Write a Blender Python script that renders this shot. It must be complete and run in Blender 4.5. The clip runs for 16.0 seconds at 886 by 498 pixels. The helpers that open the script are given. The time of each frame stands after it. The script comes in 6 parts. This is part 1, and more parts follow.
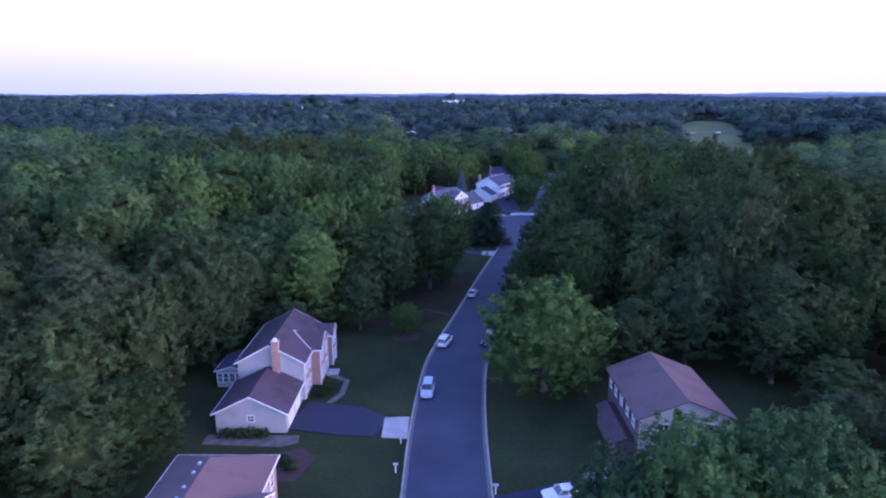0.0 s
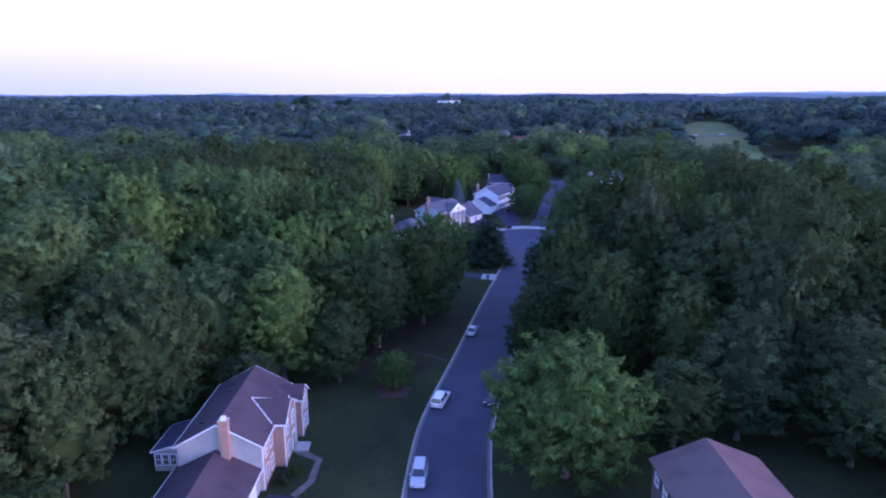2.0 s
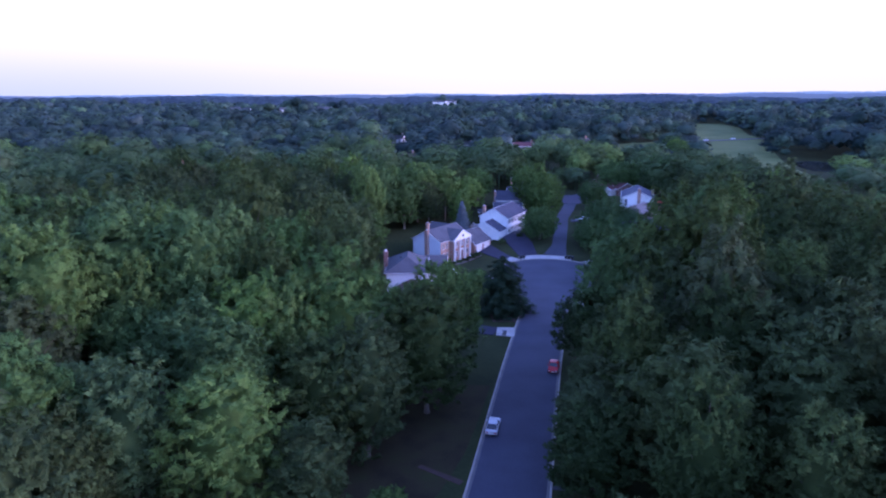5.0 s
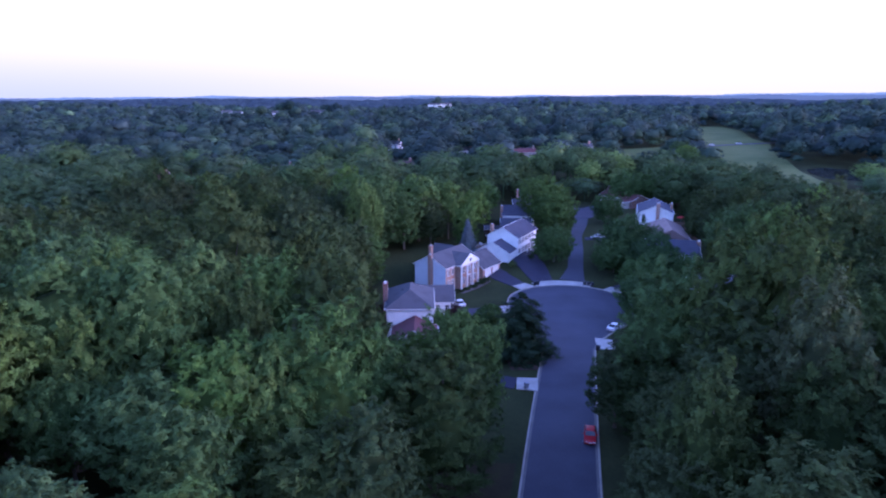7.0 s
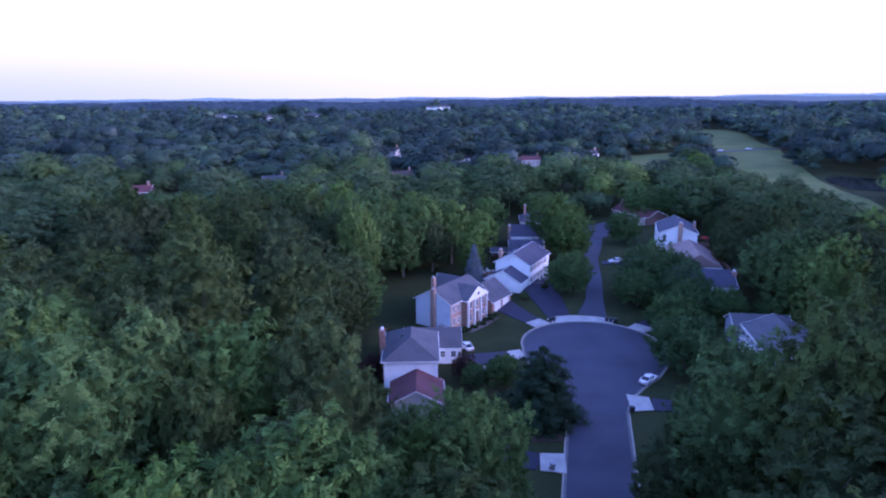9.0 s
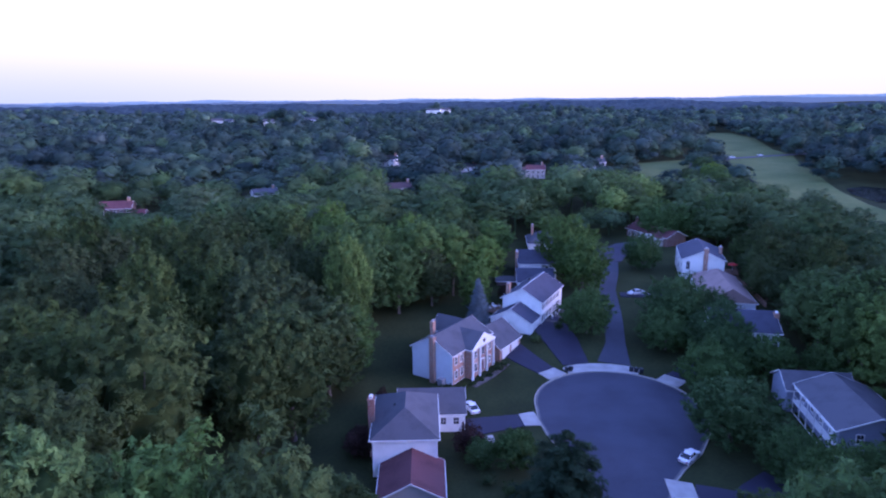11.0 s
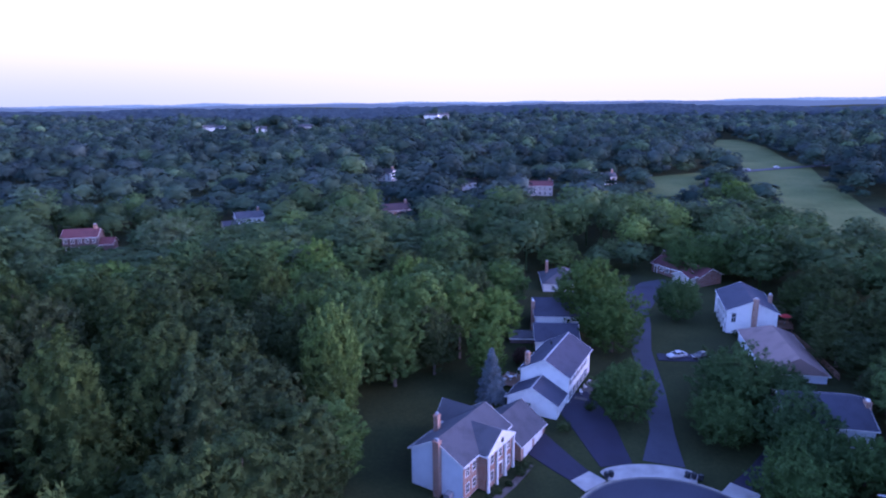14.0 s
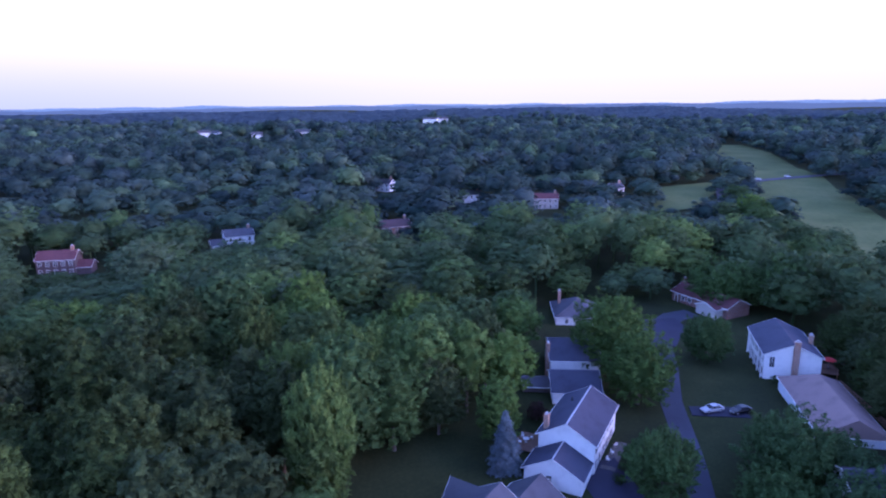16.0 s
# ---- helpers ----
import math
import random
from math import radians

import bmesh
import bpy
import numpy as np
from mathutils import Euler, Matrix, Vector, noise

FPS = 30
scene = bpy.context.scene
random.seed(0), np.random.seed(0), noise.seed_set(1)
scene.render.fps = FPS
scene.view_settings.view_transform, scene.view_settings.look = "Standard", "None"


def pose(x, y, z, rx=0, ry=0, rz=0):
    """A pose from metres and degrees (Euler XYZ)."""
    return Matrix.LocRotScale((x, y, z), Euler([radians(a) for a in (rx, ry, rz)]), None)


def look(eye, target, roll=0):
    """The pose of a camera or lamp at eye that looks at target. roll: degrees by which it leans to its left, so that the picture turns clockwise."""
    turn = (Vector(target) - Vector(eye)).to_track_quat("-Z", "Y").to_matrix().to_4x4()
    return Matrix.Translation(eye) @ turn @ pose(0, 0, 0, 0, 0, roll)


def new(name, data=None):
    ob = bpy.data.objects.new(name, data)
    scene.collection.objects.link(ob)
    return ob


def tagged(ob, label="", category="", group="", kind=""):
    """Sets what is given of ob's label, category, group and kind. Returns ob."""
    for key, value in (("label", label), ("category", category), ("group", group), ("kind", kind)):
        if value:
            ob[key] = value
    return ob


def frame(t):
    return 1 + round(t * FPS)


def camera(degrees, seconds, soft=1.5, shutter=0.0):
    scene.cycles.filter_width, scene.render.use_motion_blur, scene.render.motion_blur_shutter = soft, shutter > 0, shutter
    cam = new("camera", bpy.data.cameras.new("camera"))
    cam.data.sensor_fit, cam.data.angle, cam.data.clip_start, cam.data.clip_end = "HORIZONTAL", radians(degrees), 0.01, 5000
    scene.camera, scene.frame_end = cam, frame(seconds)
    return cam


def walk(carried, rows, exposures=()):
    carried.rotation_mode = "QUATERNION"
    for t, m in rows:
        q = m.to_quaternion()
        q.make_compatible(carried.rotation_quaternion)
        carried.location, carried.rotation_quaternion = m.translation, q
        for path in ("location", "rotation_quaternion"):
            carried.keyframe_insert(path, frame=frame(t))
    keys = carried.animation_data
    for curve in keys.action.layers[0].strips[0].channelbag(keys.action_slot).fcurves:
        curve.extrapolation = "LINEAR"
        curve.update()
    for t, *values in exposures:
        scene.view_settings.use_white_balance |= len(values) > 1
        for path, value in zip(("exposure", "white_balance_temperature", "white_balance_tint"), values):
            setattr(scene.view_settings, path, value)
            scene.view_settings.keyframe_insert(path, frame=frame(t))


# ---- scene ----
# Camera and flight: a drone follows a wooded street, climbing slowly.
cam = camera(70.0, 16.0, soft=2.1)
METRES, EYE, TILT, LEAN, TURN = 172.0, 44.2, -13.6, 0.0, 0.0
ROWS = [
    (0.0, 0.0000, 0.0000, 0.0000, 0.00, 0.00, 0.00),
    (0.5, 0.0005, 0.0296, 0.0082, -0.19, -0.00, 0.08),
    (1.0, 0.0011, 0.0567, 0.0161, -0.29, 0.01, 0.08),
    (1.5, 0.0009, 0.0856, 0.0252, -0.34, 0.00, 0.15),
    (2.0, 0.0007, 0.1150, 0.0348, -0.40, -0.01, 0.18),
    (2.5, 0.0002, 0.1445, 0.0444, -0.45, -0.04, 0.19),
    (3.0, -0.0012, 0.1744, 0.0542, -0.53, -0.03, 0.24),
    (3.5, -0.0029, 0.2048, 0.0644, -0.58, -0.01, 0.26),
    (4.0, -0.0048, 0.2355, 0.0746, -0.65, -0.02, 0.28),
    (6.5, -0.0224, 0.3794, 0.1219, -1.26, 0.05, 0.51),
    (7.0, -0.0255, 0.4072, 0.1319, -1.36, 0.11, 0.54),
    (7.5, -0.0279, 0.4347, 0.1423, -1.41, 0.12, 0.60),
    (8.0, -0.0295, 0.4625, 0.1530, -1.45, 0.14, 0.68),
    (8.5, -0.0305, 0.4898, 0.1644, -1.49, 0.16, 0.74),
    (9.0, -0.0308, 0.5177, 0.1757, -1.52, 0.21, 0.72),
    (11.5, -0.0263, 0.6579, 0.2357, -1.47, 0.32, 0.86),
    (12.0, -0.0262, 0.6853, 0.2477, -1.51, 0.35, 0.87),
    (12.5, -0.0267, 0.7128, 0.2594, -1.56, 0.39, 0.87),
    (13.0, -0.0278, 0.7389, 0.2713, -1.60, 0.42, 0.92),
    (13.5, -0.0288, 0.7648, 0.2830, -1.64, 0.44, 0.95),
    (14.0, -0.0306, 0.7901, 0.2946, -1.67, 0.49, 0.92),
    (14.5, -0.0322, 0.8149, 0.3061, -1.71, 0.53, 0.92),
    (15.0, -0.0343, 0.8399, 0.3178, -1.76, 0.57, 0.91),
    (15.5, -0.0350, 0.8637, 0.3296, -1.78, 0.60, 0.93),
    (16.0, -0.0351, 0.8871, 0.3413, -1.82, 0.64, 0.95),
]
EXPOSURE = [(0.0, 2.65, 5860, 61.0), (8.0, 2.70, 5840, 60.5), (16.0, 2.62, 5820, 60.5)]
walk(cam, [(t, pose(0, 0, EYE, TILT, LEAN, TURN) @ pose(METRES * x, METRES * y, METRES * z, 90 + pitch, roll, yaw)) for t, x, y, z, yaw, pitch, roll in ROWS], EXPOSURE)

# World, sun, exposure
world = bpy.data.worlds.new("dusk_sky")
scene.world = world
world.use_nodes = True
SUN_AZ, SUN_EL = 105.0, 12.0
wn = world.node_tree.nodes
sky = wn.new("ShaderNodeTexSky")
sky.sky_type = "NISHITA"
sky.sun_disc = False
sky.sun_elevation, sky.sun_rotation = radians(SUN_EL), radians(SUN_AZ)
sky.altitude, sky.air_density, sky.dust_density, sky.ozone_density = 50, 1.0, 0.25, 3.5
world.node_tree.links.new(sky.outputs[0], wn["Background"].inputs[0])
wn["Background"].inputs[1].default_value = 0.15
lamp = bpy.data.lights.new("sun", "SUN")
lamp.energy, lamp.angle, lamp.color = 0.5, radians(30), (1.0, 0.80, 0.74)
sun = new("sun", lamp)
sun.matrix_world = look((0, 0, 0), (-math.sin(radians(SUN_AZ)), -math.cos(radians(SUN_AZ)), -math.tan(radians(SUN_EL))))


# Materials
def material(name, colors, scale=1.0, rough=0.8, bump=0.0, detail=6.0, fine=12.0, metal=0.0, spec=0.3, per_object=0.0, per_island=0.0):
    """Two-scale noise between colours, with fine relief."""
    m = bpy.data.materials.new(name)
    m.use_nodes = True
    n, l = m.node_tree.nodes, m.node_tree.links
    b = n["Principled BSDF"]
    co = n.new("ShaderNodeNewGeometry")
    a = n.new("ShaderNodeTexNoise")
    a.inputs["Scale"].default_value, a.inputs["Detail"].default_value = scale, detail
    f = n.new("ShaderNodeTexNoise")
    f.inputs["Scale"].default_value, f.inputs["Detail"].default_value = scale * fine, 3
    for t in (a, f):
        l.new(co.outputs["Position"], t.inputs["Vector"])
    mix = n.new("ShaderNodeMath")
    mix.operation = "MULTIPLY_ADD"
    mix.inputs[1].default_value = 0.45
    l.new(f.outputs["Fac"], mix.inputs[0])
    half = n.new("ShaderNodeMath")
    half.operation = "MULTIPLY_ADD"
    half.inputs[1].default_value, half.inputs[2].default_value = 0.95, -0.2
    l.new(a.outputs["Fac"], half.inputs[0])
    l.new(half.outputs[0], mix.inputs[2])
    fac = mix.outputs[0]
    if per_object or per_island:
        src = n.new("ShaderNodeObjectInfo").outputs["Random"] if per_object else co.outputs["Random Per Island"]
        add = n.new("ShaderNodeMath")
        add.operation = "MULTIPLY_ADD"
        add.inputs[1].default_value = per_object or per_island
        l.new(src, add.inputs[0])
        off = n.new("ShaderNodeMath")
        off.operation = "SUBTRACT"
        off.inputs[1].default_value = 0.5 * (per_object or per_island)
        l.new(fac, off.inputs[0])
        l.new(off.outputs[0], add.inputs[2])
        fac = add.outputs[0]
    r = n.new("ShaderNodeValToRGB")
    r.color_ramp.elements[0].position, r.color_ramp.elements[1].position = 0.25, 0.8
    r.color_ramp.elements[0].color, r.color_ramp.elements[1].color = (*colors[0], 1), (*colors[-1], 1)
    for k, c in enumerate(colors[1:-1]):
        e = r.color_ramp.elements.new(0.25 + 0.55 * (k + 1) / (len(colors) - 1))
        e.color = (*c, 1)
    l.new(fac, r.inputs[0])
    l.new(r.outputs[0], b.inputs["Base Color"])
    b.inputs["Roughness"].default_value, b.inputs["Metallic"].default_value = rough, metal
    b.inputs["Specular IOR Level"].default_value = spec
    if bump:
        u = n.new("ShaderNodeBump")
        u.inputs["Strength"].default_value, u.inputs["Distance"].default_value = min(1.0, bump * 10), bump
        l.new(f.outputs["Fac"], u.inputs["Height"])
        l.new(u.outputs[0], b.inputs["Normal"])
    return m


def lined(name, base, dark, period, axis=2, rough=0.7, noise_scale=0.6, bump=0.015):
    """Lap siding or shingle courses: narrow shadow lines at an even period along one axis, with weathering."""
    m = material(name, (dark, base, base), noise_scale, rough, 0.0)
    n, l = m.node_tree.nodes, m.node_tree.links
    tc = n.new("ShaderNodeTexCoord")
    sep = n.new("ShaderNodeSeparateXYZ")
    l.new(tc.outputs["Object"], sep.inputs[0])
    d = n.new("ShaderNodeMath")
    d.operation = "DIVIDE"
    d.inputs[1].default_value = period
    l.new(sep.outputs[axis], d.inputs[0])
    fr = n.new("ShaderNodeMath")
    fr.operation = "FRACT"
    l.new(d.outputs[0], fr.inputs[0])
    u = n.new("ShaderNodeBump")
    u.inputs["Strength"].default_value, u.inputs["Distance"].default_value = 0.6, bump
    l.new(fr.outputs[0], u.inputs["Height"])
    l.new(u.outputs[0], n["Principled BSDF"].inputs["Normal"])
    return m


def brickwork(name, c1, c2, mortar):
    m = bpy.data.materials.new(name)
    m.use_nodes = True
    n, l = m.node_tree.nodes, m.node_tree.links
    tc, sep, com = n.new("ShaderNodeTexCoord"), n.new("ShaderNodeSeparateXYZ"), n.new("ShaderNodeCombineXYZ")
    l.new(tc.outputs["Object"], sep.inputs[0])
    s = n.new("ShaderNodeMath")
    l.new(sep.outputs[0], s.inputs[0])
    l.new(sep.outputs[1], s.inputs[1])
    l.new(s.outputs[0], com.inputs[0])
    l.new(sep.outputs[2], com.inputs[1])
    t = n.new("ShaderNodeTexBrick")
    t.inputs["Scale"].default_value = 1.0
    t.inputs["Brick Width"].default_value, t.inputs["Row Height"].default_value, t.inputs["Mortar Size"].default_value = 0.21, 0.075, 0.008
    t.inputs["Color1"].default_value, t.inputs["Color2"].default_value, t.inputs["Mortar"].default_value = (*c1, 1), (*c2, 1), (*mortar, 1)
    l.new(com.outputs[0], t.inputs["Vector"])
    no = n.new("ShaderNodeTexNoise")
    no.inputs["Scale"].default_value = 0.9
    l.new(tc.outputs["Object"], no.inputs["Vector"])
    mx = n.new("ShaderNodeMix")
    mx.data_type, mx.blend_type = "RGBA", "MULTIPLY"
    mx.inputs[0].default_value = 0.5
    l.new(t.outputs["Color"], mx.inputs[6])
    l.new(no.outputs["Fac"], mx.inputs[7])
    l.new(mx.outputs[2], n["Principled BSDF"].inputs["Base Color"])
    n["Principled BSDF"].inputs["Roughness"].default_value = 0.85
    u = n.new("ShaderNodeBump")
    u.inputs["Strength"].default_value, u.inputs["Distance"].default_value = 0.5, 0.01
    l.new(t.outputs["Fac"], u.inputs["Height"])
    u.invert = True
    l.new(u.outputs[0], n["Principled BSDF"].inputs["Normal"])
    return m


def foliage(name, colors, attribute=False, leaf=0.5, gaps=0.0, share=0.47, mottle=0.55):
    """Leaves: one tint for each tree, lighter and darker sprays within it; gaps: the scale of the holes between leaflets."""
    m = bpy.data.materials.new(name)
    m.use_nodes = True
    n, l = m.node_tree.nodes, m.node_tree.links
    b = n["Principled BSDF"]
    if attribute:
        at = n.new("ShaderNodeAttribute")
        at.attribute_name = "tint"
        src = at.outputs["Fac"]
    else:
        src = n.new("ShaderNodeObjectInfo").outputs["Random"]
    r = n.new("ShaderNodeValToRGB")
    r.color_ramp.elements[0].color, r.color_ramp.elements[1].color = (*colors[0], 1), (*colors[-1], 1)
    for k, c in enumerate(colors[1:-1]):
        r.color_ramp.elements.new((k + 1) / (len(colors) - 1)).color = (*c, 1)
    l.new(src, r.inputs[0])
    g = n.new("ShaderNodeNewGeometry")
    no = n.new("ShaderNodeTexNoise")
    no.inputs["Scale"].default_value, no.inputs["Detail"].default_value = leaf, 4
    l.new(g.outputs["Position"], no.inputs["Vector"])
    v = n.new("ShaderNodeMath")
    v.operation = "MULTIPLY_ADD"
    v.inputs[1].default_value = mottle
    l.new(g.outputs["Random Per Island"], v.inputs[0])
    clump = n.new("ShaderNodeMath")
    clump.operation = "MULTIPLY_ADD"
    clump.inputs[1].default_value, clump.inputs[2].default_value = 0.8, 0.305 - 0.5 * mottle
    l.new(no.outputs["Fac"], clump.inputs[0])
    l.new(clump.outputs[0], v.inputs[2])
    h = n.new("ShaderNodeHueSaturation")
    l.new(r.outputs[0], h.inputs["Color"])
    mul = n.new("ShaderNodeMath")
    mul.operation = "MULTIPLY_ADD"
    mul.inputs[1].default_value, mul.inputs[2].default_value = 1.45, 0.0
    l.new(v.outputs[0], mul.inputs[0])
    l.new(mul.outputs[0], h.inputs["Value"])
    l.new(h.outputs[0], b.inputs["Base Color"])
    b.inputs["Roughness"].default_value, b.inputs["Specular IOR Level"].default_value = 0.75, 0.05
    tr = n.new("ShaderNodeBsdfTranslucent")
    l.new(h.outputs[0], tr.inputs["Color"])
    ms = n.new("ShaderNodeMixShader")
    ms.inputs[0].default_value = 0.3
    l.new(b.outputs[0], ms.inputs[1])
    l.new(tr.outputs[0], ms.inputs[2])
    if not gaps:
        l.new(ms.outputs[0], n["Material Output"].inputs[0])
        return m
    cut = n.new("ShaderNodeTexNoise")
    cut.inputs["Scale"].default_value, cut.inputs["Detail"].default_value = gaps, 3.0
    l.new(g.outputs["Position"], cut.inputs["Vector"])
    over = n.new("ShaderNodeMath")
    over.operation = "GREATER_THAN"
    over.inputs[1].default_value = share
    l.new(cut.outputs["Fac"], over.inputs[0])
    clear, leafy = n.new("ShaderNodeBsdfTransparent"), n.new("ShaderNodeMixShader")
    l.new(over.outputs[0], leafy.inputs[0])
    l.new(clear.outputs[0], leafy.inputs[1])
    l.new(ms.outputs[0], leafy.inputs[2])
    l.new(leafy.outputs[0], n["Material Output"].inputs[0])
    return m


GREENS = [(0.024, 0.064, 0.020), (0.039, 0.095, 0.023), (0.031, 0.072, 0.032), (0.063, 0.132, 0.027), (0.044, 0.080, 0.039), (0.037, 0.085, 0.027), (0.035, 0.080, 0.036), (0.068, 0.130, 0.029), (0.048, 0.080, 0.034)]
SHADE_GREENS = [(0.016, 0.037, 0.014), (0.027, 0.055, 0.019), (0.023, 0.047, 0.023), (0.030, 0.058, 0.021), (0.029, 0.050, 0.026)]
GARDEN = [(0.027, 0.067, 0.022), (0.048, 0.104, 0.026), (0.037, 0.082, 0.027)]
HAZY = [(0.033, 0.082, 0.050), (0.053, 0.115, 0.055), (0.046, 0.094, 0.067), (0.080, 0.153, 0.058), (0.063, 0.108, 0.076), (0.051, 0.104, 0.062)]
GREENS = [(0.70 * 1.3 * r + 0.018, 0.70 * 1.3 * g + 0.033, 0.70 * 1.15 * b + 0.0130) for r, g, b in GREENS]
SHADE_GREENS = [(1.55 * r, 1.36 * g, 1.22 * b) for r, g, b in SHADE_GREENS]
GARDEN = [(1.0 * r, 1.05 * g, 1.25 * b) for r, g, b in GARDEN]
# distance haze is put into the leaf colours: WOODS slightly, HAZY more
WOODS = sorted([(1.13 * r, 1.04 * g, 1.3 * b) for r, g, b in GREENS], key=sum)
WOODS = [tuple((0.82 + 0.055 * k) * v for v in c) for k, c in enumerate(WOODS)]
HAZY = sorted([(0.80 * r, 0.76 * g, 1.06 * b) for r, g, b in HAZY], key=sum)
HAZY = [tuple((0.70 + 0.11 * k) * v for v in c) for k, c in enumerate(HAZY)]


def leafage(name, colors, attribute=False, leaf=0.5, gaps=4.6, mottle=0.45):
    """The outer leaves with gaps between them, and the dense leaves inside the crown."""
    return foliage(name, colors, attribute, leaf, gaps, mottle=mottle), foliage("inner_" + name, colors, attribute, leaf)


M_LEAF = leafage("broadleaf_foliage", GREENS)
# darker leaves: shade over parts of the woods is put into this colour
M_LEAF_DARK = leafage("dark_shaded_foliage", SHADE_GREENS)
M_LEAF_STUFF = leafage("woodland_foliage", WOODS, True, gaps=2.8, mottle=0.25)
# both far materials carry the haze in their bluish base colour
M_DISTANT = leafage("haze_tinted_foliage", HAZY, True, 0.3, 0.0, 0.2)
M_FAR = foliage("haze_tinted_canopy", [(0.024, 0.044, 0.060), (0.042, 0.072, 0.087), (0.052, 0.085, 0.098), (0.032, 0.057, 0.075)], True, 0.05)
M_GARDEN = leafage("garden_tree_foliage", GARDEN)
M_STREET = leafage("street_tree_foliage", [(0.046, 0.102, 0.027), (0.054, 0.112, 0.031)])
M_LIME = leafage("bright_foliage", [(0.068, 0.128, 0.036), (0.085, 0.150, 0.042)])
M_MAPLE = leafage("dark_red_maple_foliage", [(0.045, 0.026, 0.024), (0.058, 0.034, 0.028)])
M_NEEDLE = leafage("pine_needles", [(0.020, 0.045, 0.024), (0.026, 0.055, 0.028)])
M_BLUE = leafage("blue_spruce_needles", [(0.10, 0.145, 0.16), (0.115, 0.16, 0.175)])
M_BARK = material("bark", ((0.06, 0.05, 0.04), (0.14, 0.12, 0.1)), 1.5, 0.95, 0.03)
M_GRASS = material("lawn_and_forest_floor", ((0.020, 0.025, 0.013), (0.030, 0.041, 0.017), (0.046, 0.057, 0.024)), 0.08, 0.95, 0.04, fine=20, spec=0.04)
M_FIELD = material("mown_field", ((0.055, 0.085, 0.031), (0.095, 0.125, 0.047), (0.14, 0.155, 0.064)), 0.03, 0.95, 0.05, fine=15, spec=0.04)
M_PAVER = material("worn_paving", ((0.07, 0.06, 0.055), (0.11, 0.095, 0.085), (0.16, 0.14, 0.125)), 0.9, 0.9, 0.01, fine=15)
M_LITTER = material("leaf_litter", ((0.026, 0.020, 0.014), (0.038, 0.033, 0.018), (0.034, 0.042, 0.016)), 0.25, 0.95, 0.03, fine=15, spec=0.04)
M_MULCH = material("mulch", ((0.042, 0.025, 0.02), (0.075, 0.043, 0.034)), 1.0, 0.95, 0.03)
M_ASPHALT = material("asphalt", ((0.032, 0.035, 0.050), (0.044, 0.048, 0.067), (0.057, 0.062, 0.083)), 0.12, 0.85, 0.006, fine=40)
# the blue of sky reflected off the sealed surface is put into the colour
M_BLACKTOP = material("sealed_blacktop", ((0.020, 0.020, 0.036), (0.028, 0.028, 0.050)), 0.3, 0.75, 0.005, fine=30)
M_CONCRETE = material("concrete", ((0.26, 0.245, 0.225), (0.34, 0.32, 0.30), (0.42, 0.40, 0.37)), 0.5, 0.85, 0.005, fine=20)
M_KERB = material("weathered_kerb", ((0.20, 0.185, 0.16), (0.28, 0.26, 0.225), (0.35, 0.33, 0.29)), 0.7, 0.9, 0.005, fine=15)
M_BRICK = brickwork("red_brick", (0.42, 0.19, 0.13), (0.50, 0.25, 0.17), (0.50, 0.45, 0.40))
M_BRICK_DARK = brickwork("dark_brick", (0.22, 0.09, 0.07), (0.28, 0.12, 0.09), (0.35, 0.3, 0.28))
M_WHITE = lined("white_siding", (0.78, 0.78, 0.76), (0.66, 0.66, 0.65), 0.2)
M_CREAM = lined("cream_siding", (0.40, 0.375, 0.345), (0.33, 0.31, 0.285), 0.2)
M_MAUVE = lined("mauve_and_shade_siding", (0.12, 0.085, 0.085), (0.09, 0.064, 0.066), 0.2)
M_PALE_BLUE = lined("pale_blue_siding", (0.62, 0.67, 0.72), (0.54, 0.59, 0.64), 0.2)
M_DUSK_BLUE = lined("blue_grey_siding", (0.22, 0.25, 0.31), (0.18, 0.205, 0.26), 0.2)
M_TRIM = material("white_trim", ((0.68, 0.68, 0.66), (0.80, 0.80, 0.78)), 1.2, 0.5)
M_SHINGLE_BROWN = lined("brown_shingles", (0.074, 0.049, 0.054), (0.048, 0.033, 0.037), 0.14, 2, 0.9, 0.35, 0.02)
M_SHINGLE_PINK = lined("pink_brown_shingles", (0.122, 0.076, 0.070), (0.082, 0.051, 0.048), 0.14, 2, 0.9, 0.35, 0.02)
M_SHINGLE_ROSE = lined("rose_brown_shingles", (0.25, 0.168, 0.15), (0.175, 0.118, 0.108), 0.14, 2, 0.9, 0.35, 0.02)
M_SHINGLE_GREY = lined("grey_shingles", (0.084, 0.085, 0.097), (0.058, 0.059, 0.069), 0.14, 2, 0.9, 0.35, 0.02)
M_SHINGLE_DARK = lined("dark_shingles", (0.054, 0.058, 0.082), (0.037, 0.040, 0.058), 0.14, 2, 0.9, 0.35, 0.02)
M_SHINGLE_RED = lined("red_brown_shingles", (0.135, 0.050, 0.053), (0.088, 0.034, 0.037), 0.14, 2, 0.9, 0.35, 0.02)
M_GLASS = material("window_glass", ((0.02, 0.025, 0.03), (0.04, 0.045, 0.055)), 0.5, 0.08, 0.0, spec=0.6)
M_SHUTTER = material("dark_shutter", ((0.02, 0.022, 0.03), (0.035, 0.037, 0.045)), 2.0, 0.6)
M_DOOR = material("painted_door", ((0.10, 0.05, 0.045), (0.14, 0.07, 0.06)), 2.0, 0.5)
M_METAL = material("galvanised_metal", ((0.40, 0.41, 0.43), (0.55, 0.56, 0.58)), 2.0, 0.4, 0.0, metal=0.8)
